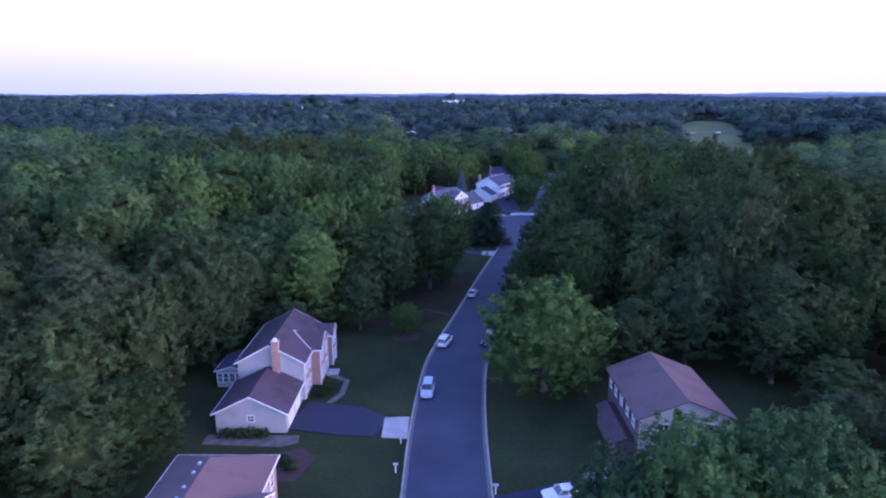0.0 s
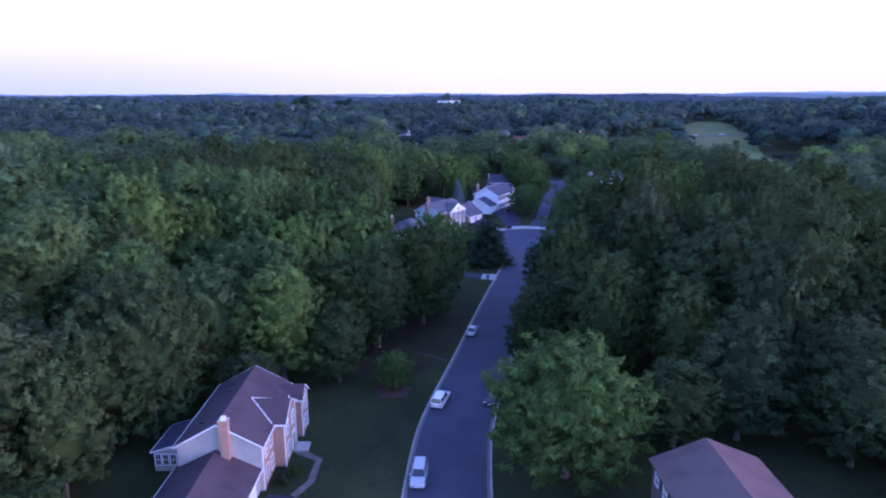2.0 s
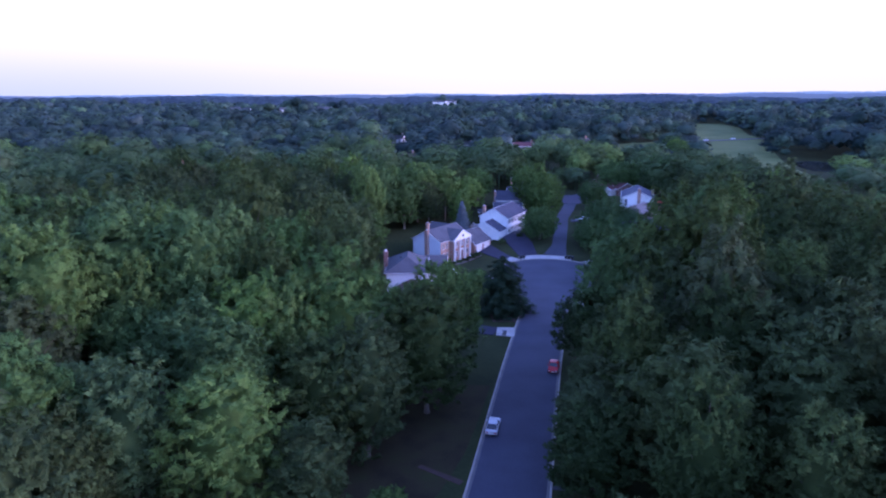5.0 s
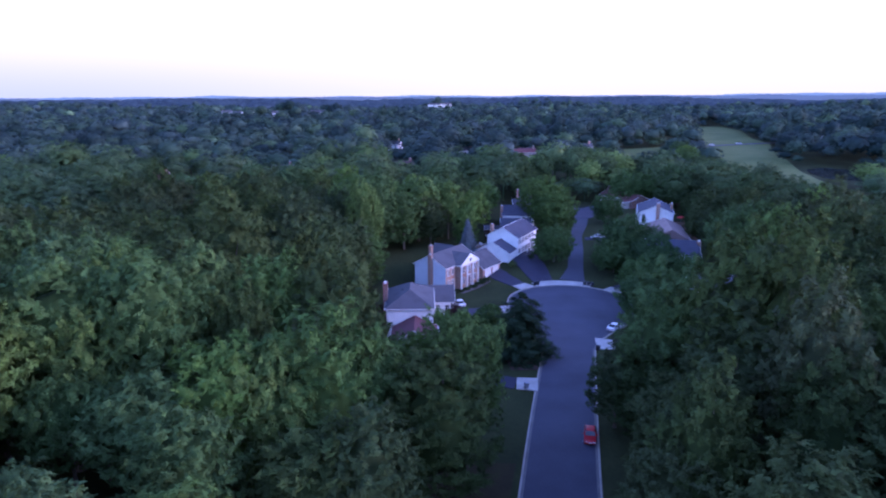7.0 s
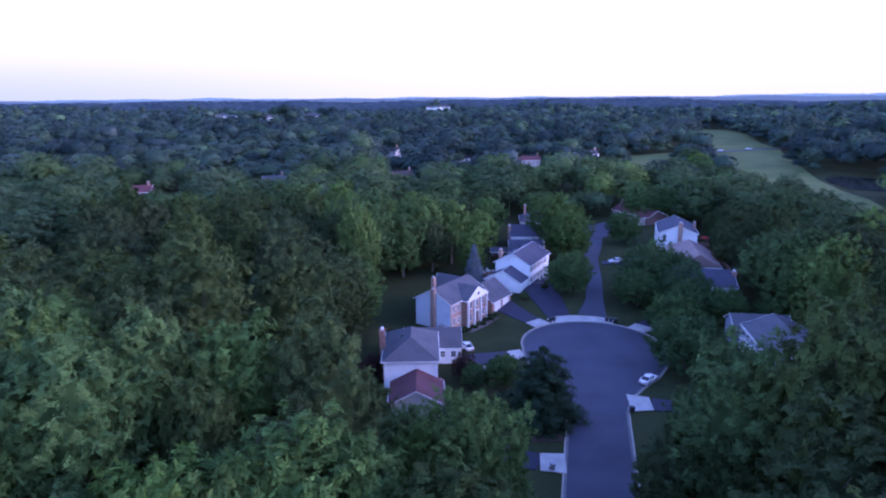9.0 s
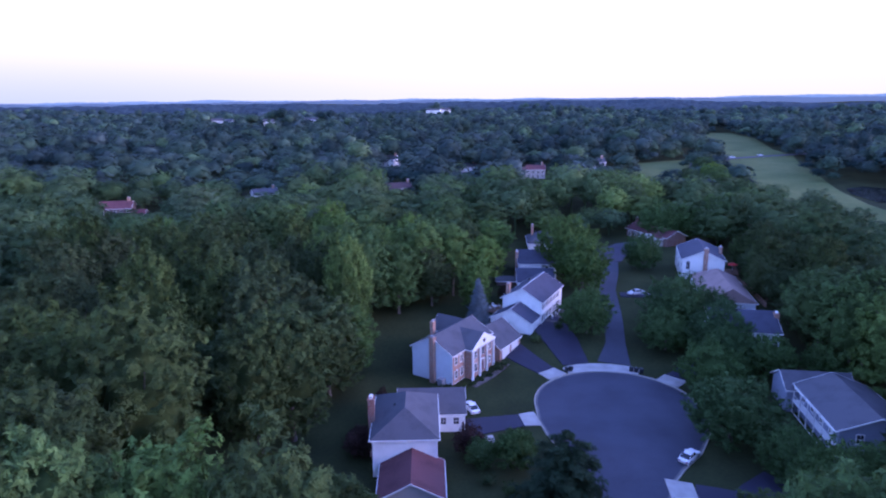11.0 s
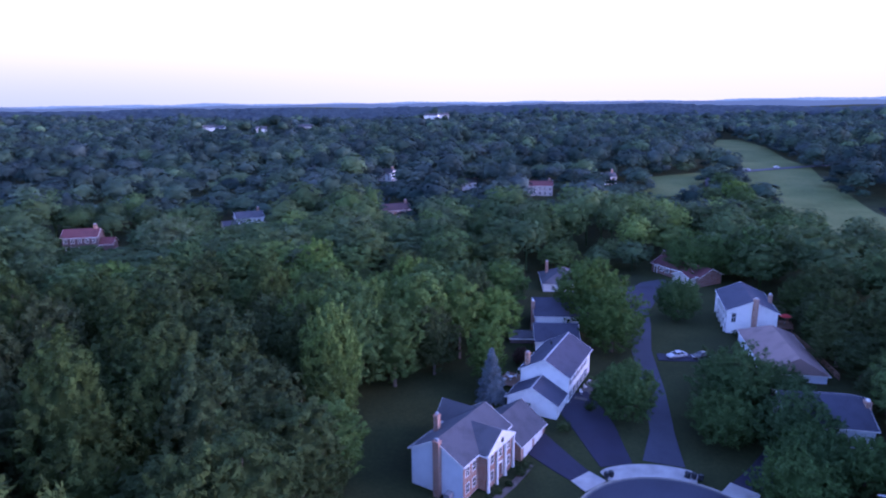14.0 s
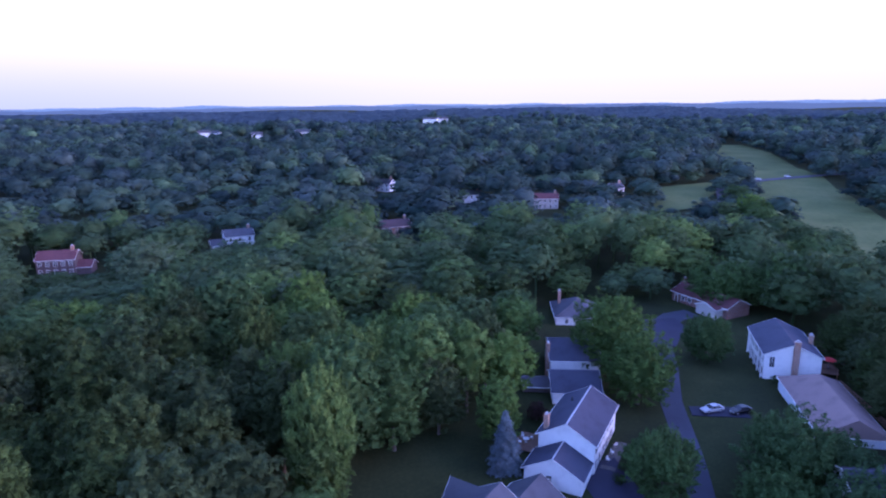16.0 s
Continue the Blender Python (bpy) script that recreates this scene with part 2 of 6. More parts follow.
M_DECK = material("weathered_deck", ((0.16, 0.09, 0.06), (0.24, 0.14, 0.10)), 1.0, 0.85, 0.01)
M_RUBBER = material("rubber", ((0.015, 0.015, 0.016), (0.03, 0.03, 0.032)), 4.0, 0.8)
M_PLASTIC = material("dark_plastic", ((0.02, 0.025, 0.03), (0.035, 0.04, 0.045)), 3.0, 0.5)
M_GREYPLASTIC = material("grey_plastic", ((0.22, 0.22, 0.24), (0.30, 0.30, 0.32)), 3.0, 0.5)
M_RED_CLOTH = material("red_canvas", ((0.45, 0.03, 0.03), (0.6, 0.05, 0.04)), 2.0, 0.8)
M_WATER = material("pond_water", ((0.03, 0.035, 0.03), (0.05, 0.055, 0.05)), 0.05, 0.06, 0.0, spec=0.6)
M_LAMP_RED = material("red_lamp_lens", ((0.35, 0.02, 0.02), (0.45, 0.03, 0.03)), 3.0, 0.2)
M_LAMP_CLEAR = material("clear_lamp_lens", ((0.6, 0.6, 0.62), (0.75, 0.75, 0.78)), 3.0, 0.15)


def paint(name, c):
    return material(name, (tuple(v * 0.92 for v in c), c), 0.8, 0.25, spec=0.5)


P_WHITE, P_SILVER, P_BLACK, P_RED = paint("white_paint", (0.75, 0.75, 0.76)), paint("silver_paint", (0.42, 0.43, 0.45)), paint("black_paint", (0.015, 0.016, 0.02)), paint("red_paint", (0.45, 0.02, 0.025))


# Terrain
def sm(a, b, v):
    t = np.clip((np.asarray(v, float) - a) / (b - a), 0, 1)
    return t * t * (3 - 2 * t)


# bumps added under far houses to lift them above the woods in view
VIEW_KNOLLS = [(-315, 1089), (-216, 993), (-170, 1058), (13, 1498), (40, 1520), (-1000, 2050), (-930, 2060)]


def height(x, y):
    """Height of the ground: flat along the street, rising past its end, hills far off."""
    x, y = np.asarray(x, float), np.asarray(y, float)
    r = np.hypot(x, y)
    h = 3.2 * sm(236, 264, y) + 0.6 * sm(264, 300, y) + 0.8 * sm(300, 345, y) + 3.0 * sm(455, 570, y)
    h = h + 2.0 * sm(47, 58, x) * sm(170, 195, y) * (1 - sm(250, 290, y))
    h = h + 2.2 * sm(11, 24, x) * (1 - sm(85, 125, y)) * sm(30, 55, y)
    h = h + sm(600, 1500, r) * (5 * np.sin(x / 310 + 1.0) * np.cos(y / 420) + 4 * np.sin(x / 170 - y / 260))
    for kx, ky in VIEW_KNOLLS:
        h = h + 11.0 * np.exp(-((x - kx) ** 2 + (y - ky) ** 2) / (2 * 32.0 ** 2))
    h = h + sm(1300, 2000, r) * 6 * np.sin(r / 130 + 2 * np.sin(x / 400)) + 36 * np.clip((r - 1150) / 3700, 0, 1) + sm(2500, 4700, r) * 3 * np.sin(np.arctan2(x, y + 0.001) * 23 + 1.5 * np.sin(r / 300))
    return h


def zat(x, y):
    return float(height(x, y))


# Mesh helpers
def mesh_from(name, verts, tris, mat, tint=None, smooth=False, inner=None):
    """A mesh from arrays of vertices and triangles; inner: which triangles take the second material."""
    verts, tris = np.asarray(verts, np.float32), np.asarray(tris, np.int32)
    me = bpy.data.meshes.new(name)
    me.vertices.add(len(verts))
    me.vertices.foreach_set("co", verts.ravel())
    me.loops.add(tris.size)
    me.loops.foreach_set("vertex_index", tris.ravel())
    me.polygons.add(len(tris))
    me.polygons.foreach_set("loop_start", np.arange(0, tris.size, 3, dtype=np.int32))
    me.polygons.foreach_set("loop_total", np.full(len(tris), 3, np.int32))
    if smooth:
        me.polygons.foreach_set("use_smooth", np.ones(len(tris), bool))
    me.update(calc_edges=True)
    if tint is not None:
        me.attributes.new("tint", "FLOAT", "POINT").data.foreach_set("value", np.asarray(tint, np.float32))
    for m in mat if isinstance(mat, tuple) else (mat,):
        me.materials.append(m)
    if inner is not None:
        me.polygons.foreach_set("material_index", np.asarray(inner, np.int32))
    return me


def part(name, bm, mat, parent=None, label=""):
    me = bpy.data.meshes.new(name)
    bmesh.ops.recalc_face_normals(bm, faces=bm.faces)
    bm.to_mesh(me)
    bm.free()
    me.materials.append(mat)
    ob = new(name, me)
    if parent:
        ob.parent = parent
    return tagged(ob, label)


def box(bm, x0, x1, y0, y1, z0, z1, m=None):
    vs = [bm.verts.new(v) for v in ((x0, y0, z0), (x1, y0, z0), (x1, y1, z0), (x0, y1, z0), (x0, y0, z1), (x1, y0, z1), (x1, y1, z1), (x0, y1, z1))]
    if m:
        for v in vs:
            v.co = m @ v.co
    for f in ((0, 3, 2, 1), (4, 5, 6, 7), (0, 1, 5, 4), (1, 2, 6, 5), (2, 3, 7, 6), (3, 0, 4, 7)):
        bm.faces.new([vs[i] for i in f])
    return vs


def prism(bm, section, axis, a, b, m=None):
    """A closed section (pairs across the axis and up) drawn out along x or y from a to b."""
    def at(p, s):
        v = Vector((s, p[0], p[1])) if axis == "x" else Vector((p[0], s, p[1]))
        return m @ v if m else v
    one, two = [bm.verts.new(at(p, a)) for p in section], [bm.verts.new(at(p, b)) for p in section]
    k = len(section)
    bm.faces.new(one)
    bm.faces.new(two[::-1])
    for i in range(k):
        bm.faces.new((one[i], two[i], two[(i + 1) % k], one[(i + 1) % k]))


def tube(bm, path, radii, sides=6):
    """A tapered tube through the points of path."""
    rings = []
    for k, (p, r) in enumerate(zip(path, radii)):
        q, o = Vector(path[min(k + 1, len(path) - 1)]), Vector(path[max(k - 1, 0)])
        d = (q - o).normalized()
        u = d.orthogonal().normalized()
        w = d.cross(u)
        rings.append([bm.verts.new(Vector(p) + r * (math.cos(a) * u + math.sin(a) * w)) for a in np.linspace(0, 2 * math.pi, sides, endpoint=False)])
    for a, b in zip(rings, rings[1:]):
        for i in range(sides):
            bm.faces.new((a[i], a[(i + 1) % sides], b[(i + 1) % sides], b[i]))
    bm.faces.new(rings[-1])
    bm.faces.new(rings[0][::-1])


def strip(name, centre, half, dz, mat, label="", kind="structure", category="", cross=3):
    """A paved strip laid over the ground along a line of points; half: its half widths."""
    bm = bmesh.new()
    pts = []
    for (x0, y0, w0), (x1, y1, w1) in zip([(*p, w) for p, w in zip(centre, half)], [(*p, w) for p, w in zip(centre[1:], half[1:])]):
        k = max(1, int(math.hypot(x1 - x0, y1 - y0) / 3))
        pts += [(x0 + (x1 - x0) * i / k, y0 + (y1 - y0) * i / k, w0 + (w1 - w0) * i / k) for i in range(k)]
    pts.append((*centre[-1], half[-1]))
    rows = []
    for i, (x, y, w) in enumerate(pts):
        a, b = pts[max(i - 1, 0)], pts[min(i + 1, len(pts) - 1)]
        d = Vector((b[0] - a[0], b[1] - a[1])).normalized()
        row = []
        for s in np.linspace(-1, 1, cross + 1):
            px, py = x + d.y * s * w, y - d.x * s * w
            row.append(bm.verts.new((px, py, zat(px, py) + dz)))
        rows.append(row)
    for a, b in zip(rows, rows[1:]):
        for i in range(cross):
            bm.faces.new((a[i], a[i + 1], b[i + 1], b[i]))
    low = bmesh.ops.extrude_face_region(bm, geom=bm.faces[:])
    for v in (g for g in low["geom"] if isinstance(g, bmesh.types.BMVert)):
        v.co.z -= 0.12
    return tagged(part(name, bm, mat), label, category, "", kind)


def patch(name, outline, dz, mat, label, category=""):
    """A flat-lying sheet inside an outline, laid on the ground."""
    bm = bmesh.new()
    f = bm.faces.new([bm.verts.new((x, y, zat(x, y) + dz)) for x, y in outline])
    low = bmesh.ops.extrude_face_region(bm, geom=[f])
    for v in (g for g in low["geom"] if isinstance(g, bmesh.types.BMVert)):
        v.co.z -= 0.1
    bmesh.ops.triangulate(bm, faces=bm.faces[:])
    return tagged(part(name, bm, mat), label, category, "", "structure")


# Ground: one sheet to the horizon
def lines(a, b, step, limit, grow=1.22):
    out = list(np.arange(a, b + 0.1, step))
    d = step
    while out[-1] < limit:
        d *= grow
        out.append(out[-1] + d)
    d = step
    while out[0] > -limit:
        d *= grow
        out.insert(0, out[0] - d)
    return np.array(out)


gx, gy = lines(-160, 200, 4.0, 5200), lines(-60, 420, 4.0, 5200)
X, Y = np.meshgrid(gx, gy)
Z = height(X, Y)
nx, ny = len(gx), len(gy)
idx = np.arange(nx * ny).reshape(ny, nx)
q = np.stack([idx[:-1, :-1], idx[:-1, 1:], idx[1:, 1:], idx[1:, :-1]], -1).reshape(-1, 4)
tagged(new("ground", mesh_from("ground", np.stack([X, Y, Z], -1).reshape(-1, 3), np.concatenate([q[:, :3], q[:, [0, 2, 3]]]), M_GRASS, smooth=True)),
       "grassy lawns and shaded leafy forest floor", "ground", "", "structure")

# Street with its turning circle
CENTRE = [(0.4, -300), (0.4, -100), (0.4, 0), (0.4, 30), (0.45, 63), (0.75, 80), (1.9, 97), (3.6, 107), (5.6, 115.5), (7.8, 124.8), (10.8, 138), (14.6, 154.5), (18.6, 171), (24.1, 193)]
ROAD_HALF = 4.7


def smooth_line(pts, n=8):
    out = []
    for i in range(len(pts) - 1):
        p = [Vector(pts[max(0, min(len(pts) - 1, i + k))]) for k in (-1, 0, 1, 2)]
        for t in (j / n for j in range(n)):
            out.append(0.5 * (2 * p[1] + (p[2] - p[0]) * t + (2 * p[0] - 5 * p[1] + 4 * p[2] - p[3]) * t * t + (3 * p[1] - p[0] - 3 * p[2] + p[3]) * t ** 3))
    return out + [Vector(pts[-1])]


LINE = smooth_line(CENTRE)


def offset(pts, w):
    out = []
    for i, p in enumerate(pts):
        d = (Vector(pts[min(i + 1, len(pts) - 1)]) - Vector(pts[max(i - 1, 0)])).normalized()
        out.append(Vector((p[0] + d.y * w, p[1] - d.x * w)))
    return out


BULB, BULB_R = Vector((30.6, 222)), 14.8
left_flare = [Vector(v) for v in ((18.9, 200), (17.4, 206), (16.0, 212), (15.4, 217.5))]
right_flare = [Vector(v) for v in ((45.0, 217.5), (42.8, 211), (39.0, 205.5), (34.4, 201.0), (31.2, 197.2))]
arc = [BULB + BULB_R * Vector((math.cos(a), math.sin(a))) for a in np.linspace(math.pi, 0, 40)]
LEFT_EDGE = offset(LINE, -ROAD_HALF) + left_flare
RIGHT_EDGE = right_flare + offset(LINE, ROAD_HALF)[::-1]
outline = LEFT_EDGE + arc + RIGHT_EDGE
bm = bmesh.new()
bm.faces.new([bm.verts.new((p.x, p.y, 0.04)) for p in outline])
bmesh.ops.triangulate(bm, faces=bm.faces[:])
tagged(part("road", bm, M_ASPHALT), "grey asphalt residential street ending in a round turning circle", "road", "", "structure")

# Kerb and gutter, all the way round
M_GUTTER = material("gutter_pan", ((0.09, 0.088, 0.088), (0.125, 0.12, 0.118), (0.16, 0.155, 0.15)), 0.6, 0.9, 0.005, fine=15)
for name, mat, label, profile in (("gutter", M_GUTTER, "grey concrete gutter pan beside the asphalt", [(-0.02, 0.03), (0.0, 0.055), (0.36, 0.05), (0.37, 0.0)]),
                                  ("kerb", M_KERB, "pale concrete kerb along the street", [(0.355, 0.0), (0.36, 0.07), (0.42, 0.16), (0.46, 0.18), (0.62, 0.185), (0.66, -0.05)])):
    bm = bmesh.new()
    rows = []
    for n1 in zip(*[offset(outline, -w) for w, _ in profile]):
        rows.append([bm.verts.new((v.x, v.y, z)) for v, (_, z) in zip(n1, profile)])
    for a, b in zip(rows, rows[1:]):
        for i in range(len(profile) - 1):
            bm.faces.new((a[i], a[i + 1], b[i + 1], b[i]))
    tagged(part(name, bm, mat), label, name, "", "structure")

# Driveways, aprons and walks
strip("driveway_apron", [(-8.2, 78.4), (-4.75, 78.4)], [2.6, 2.9], 0.19, M_CONCRETE, "pale concrete driveway apron at the kerb", category="apron")
strip("driveway", [(-20.6, 82.0), (-13, 80.4), (-8.25, 78.4)], [4.0, 4.1, 2.55], 0.15, M_BLACKTOP, "dark sealed blacktop driveway beside a lawn", category="driveway")
strip("garden_path", [(-16.9, 85.6), (-15.4, 88.5), (-15.3, 93.2), (-18.2, 95.2)], [0.45, 0.45, 0.45, 0.7], 0.1, M_PAVER, "curved worn concrete garden path", category="path")
strip("driveway_apron", [(11.9, 217.2), (14.9, 217.6)], [2.1, 2.6], 0.19, M_CONCRETE, "pale concrete driveway apron at the kerb", category="apron")
strip("driveway", [(0.5, 214.6), (11.85, 217.2)], [3.2, 2.1], 0.15, M_BLACKTOP, "dark sealed blacktop driveway beside a lawn", category="driveway")
strip("driveway_apron", [(20.2, 237.9), (22.1, 235.0)], [2.2, 2.5], 0.19, M_CONCRETE, "pale concrete driveway apron at the kerb", category="apron")
strip("driveway", [(13.2, 248.6), (20.15, 238.0)], [3.3, 2.2], 0.15, M_BLACKTOP, "dark sealed blacktop driveway beside a lawn", category="driveway")
strip("driveway", [(23.4, 262.0), (26.0, 251), (27.2, 240.6)], [4.4, 4.0, 2.9], 0.12, M_BLACKTOP, "dark sealed blacktop driveway beside a lawn", category="driveway")
strip("concrete_apron", [BULB + 16.9 * Vector((math.cos(a), math.sin(a))) for a in np.linspace(radians(112), radians(58), 12)], [1.3] + [1.75] * 10 + [1.2], 0.19, M_CONCRETE,
      "curved pale concrete apron along the turning circle", category="apron")
strip("shared_driveway", [(35.4, 240.6), (38.2, 249), (42.2, 266), (46, 284), (51.5, 300), (56, 316), (60.5, 328), (66, 334), (73, 337)], [3.5, 2.2, 2.2, 2.3, 2.4, 2.5, 3.2, 3.4, 3.0], 0.1, M_ASPHALT,
      "grey asphalt shared driveway rising between lawns", category="driveway")
patch("parking_court", [(52.5, 313.5), (58.5, 312.5), (66.5, 326), (66, 333), (55, 332)], 0.16, M_BLACKTOP, "dark blacktop parking court before a low house", "driveway")
strip("driveway", [(48.3, 279.3), (59, 277)], [1.9, 2.4], 0.14, M_BLACKTOP, "short dark blacktop driveway with parked cars", category="driveway")
strip("driveway_apron", [(43.2, 230.6), (46.0, 233.2)], [2.4, 2.4], 0.19, M_CONCRETE, "pale concrete driveway apron at the kerb", category="apron")
strip("driveway", [(46.05, 233.3), (54, 239), (60, 243)], [2.2, 2.5, 3.0], 0.15, M_BLACKTOP, "dark sealed blacktop driveway beside a lawn", category="driveway")
strip("driveway_apron", [(30.2, 195.2), (34.0, 194.6)], [3.2, 2.4], 0.19, M_CONCRETE, "pale concrete driveway apron at the kerb", category="apron")
strip("driveway", [(34.05, 194.6), (40, 192.5), (48, 197)], [2.3, 2.4, 3.0], 0.15, M_BLACKTOP, "dark sealed blacktop driveway beside a lawn", category="driveway")
strip("driveway_apron", [(14.9, 176.6), (11.2, 177.2)], [2.6, 2.3], 0.19, M_CONCRETE, "pale concrete driveway apron at the kerb", category="apron")
strip("driveway", [(11.15, 177.2), (2, 181), (-4, 188)], [2.2, 2.4, 2.8], 0.14, M_BLACKTOP, "dark sealed blacktop driveway under trees", category="driveway")
strip("driveway", [(5.8, 60.5), (14, 62.5), (24, 64)], [2.4, 2.8, 3.0], 0.15, M_BLACKTOP, "dark sealed blacktop driveway beside a lawn", category="driveway")
strip("garden_path", [(-4.0, 128.2), (1.5, 124.3)], [0.4, 0.5], 0.06, M_MULCH, "narrow worn path across the verge", category="path")
strip("garden_path", [(12.8, 123.2), (16.0, 122.5)], [0.5, 0.4], 0.06, M_ASPHALT, "narrow worn path across the verge", category="path")
patch("leaf_litter_bed", [(-15, 118), (-5, 117.5), (-1.5, 122), (2.2, 131), (5.2, 142), (7.6, 152), (-1, 153), (-13, 136)], 0.03, M_LITTER, "brown leaf litter and thin grass under trees", "ground")
patch("mulch_bed", [(-9, 110), (-5, 110.5), (-4.2, 114), (-8, 116), (-10, 113)], 0.05, M_MULCH, "brown mulch bed under a small tree", "bed")
patch("mulch_bed", [(11, 183), (16, 183), (17, 190), (13.5, 195), (10.5, 190)], 0.05, M_MULCH, "brown mulch bed under a pine", "bed")
patch("mulch_bed", [(-21, 66), (-17.5, 66), (-16, 71), (-18, 73.5), (-21, 72)], 0.05, M_MULCH, "brown mulch bed by a house", "bed")
patch("house_terrace", [(-31.5, 74.2), (-21, 73.6), (-19.0, 74.6), (-19.2, 76.4), (-31.5, 76.6)], 0.06, M_PAVER, "worn paved strip along a garage wall", "path")

# Far mown field, its road and pond
FIELD = [(104, 178), (126, 178), (139, 204), (152, 246), (169, 300), (188, 346), (202, 380), (208, 410), (222, 452), (252, 525), (268, 570), (303, 640), (322, 707), (400, 890), (452, 1060), (418, 1072), (318, 860), (246, 701), (226, 640), (206, 570), (185, 500), (169, 458), (162, 420), (158, 390), (150, 340), (134, 290), (118, 235)]
GREEN2 = [(121, 500), (146, 508), (172, 545), (205, 590), (200, 610), (150, 585)]
POND = [(219, 418), (234, 409), (256, 428), (266, 456), (250, 474), (234, 466), (224, 446)]


def sheet(name, outline, dz, mat, label, category, step=8.0):
    """A sheet inside an outline that follows the ground."""
    bm = bmesh.new()
    f = bm.faces.new([bm.verts.new((x, y, 0)) for x, y in outline])
    lo = [min(p[k] for p in outline) for k in (0, 1)]
    hi = [max(p[k] for p in outline) for k in (0, 1)]
    for k in (0, 1):
        for v in np.arange(lo[k] + step, hi[k], step):
            co, no = Vector((0, 0, 0)), Vector((0, 0, 0))
            co[k], no[k] = v, 1
            bmesh.ops.bisect_plane(bm, geom=bm.verts[:] + bm.edges[:] + bm.faces[:], plane_co=co, plane_no=no)
    for v in bm.verts:
        v.co.z = zat(v.co.x, v.co.y) + dz
    return tagged(part(name, bm, mat), label, category, "", "structure")


sheet("field", FIELD, 0.8, M_FIELD, "long mown pale green grass corridor between woods", "field")
sheet("field", GREEN2, 0.8, M_FIELD, "pale green lawn clearing in the woods", "field")
bm = bmesh.new()
bm.faces.new([bm.verts.new((x, y, zat(240, 440) + 0.25)) for x, y in POND])
tagged(part("water", bm, M_WATER), "still pond reflecting the pale sky", "pond", "", "structure")
strip("far_road", [(170, 520), (200, 590), (245, 618), (300, 642), (380, 668)], [4, 4, 4, 4, 4], 1.1, M_ASPHALT, "grey road crossing the grass corridor", category="road")


# Houses
TURNS = {"S": 0, "E": 90, "N": 180, "W": 270}


def ring(bm, w, h, t, y0, y1, m):
    """A frame round an opening of half width w and half height h."""
    loops = []
    for y, e in ((y0, 0), (y0, t), (y1, t), (y1, 0)):
        loops.append([bm.verts.new(m @ Vector((sx * (w + e), y, sz * (h + e)))) for sx, sz in ((-1, -1), (1, -1), (1, 1), (-1, 1))])
    for a, b in zip(loops, loops[1:] + loops[:1]):
        for i in range(4):
            bm.faces.new((a[i], a[(i + 1) % 4], b[(i + 1) % 4], b[i]))


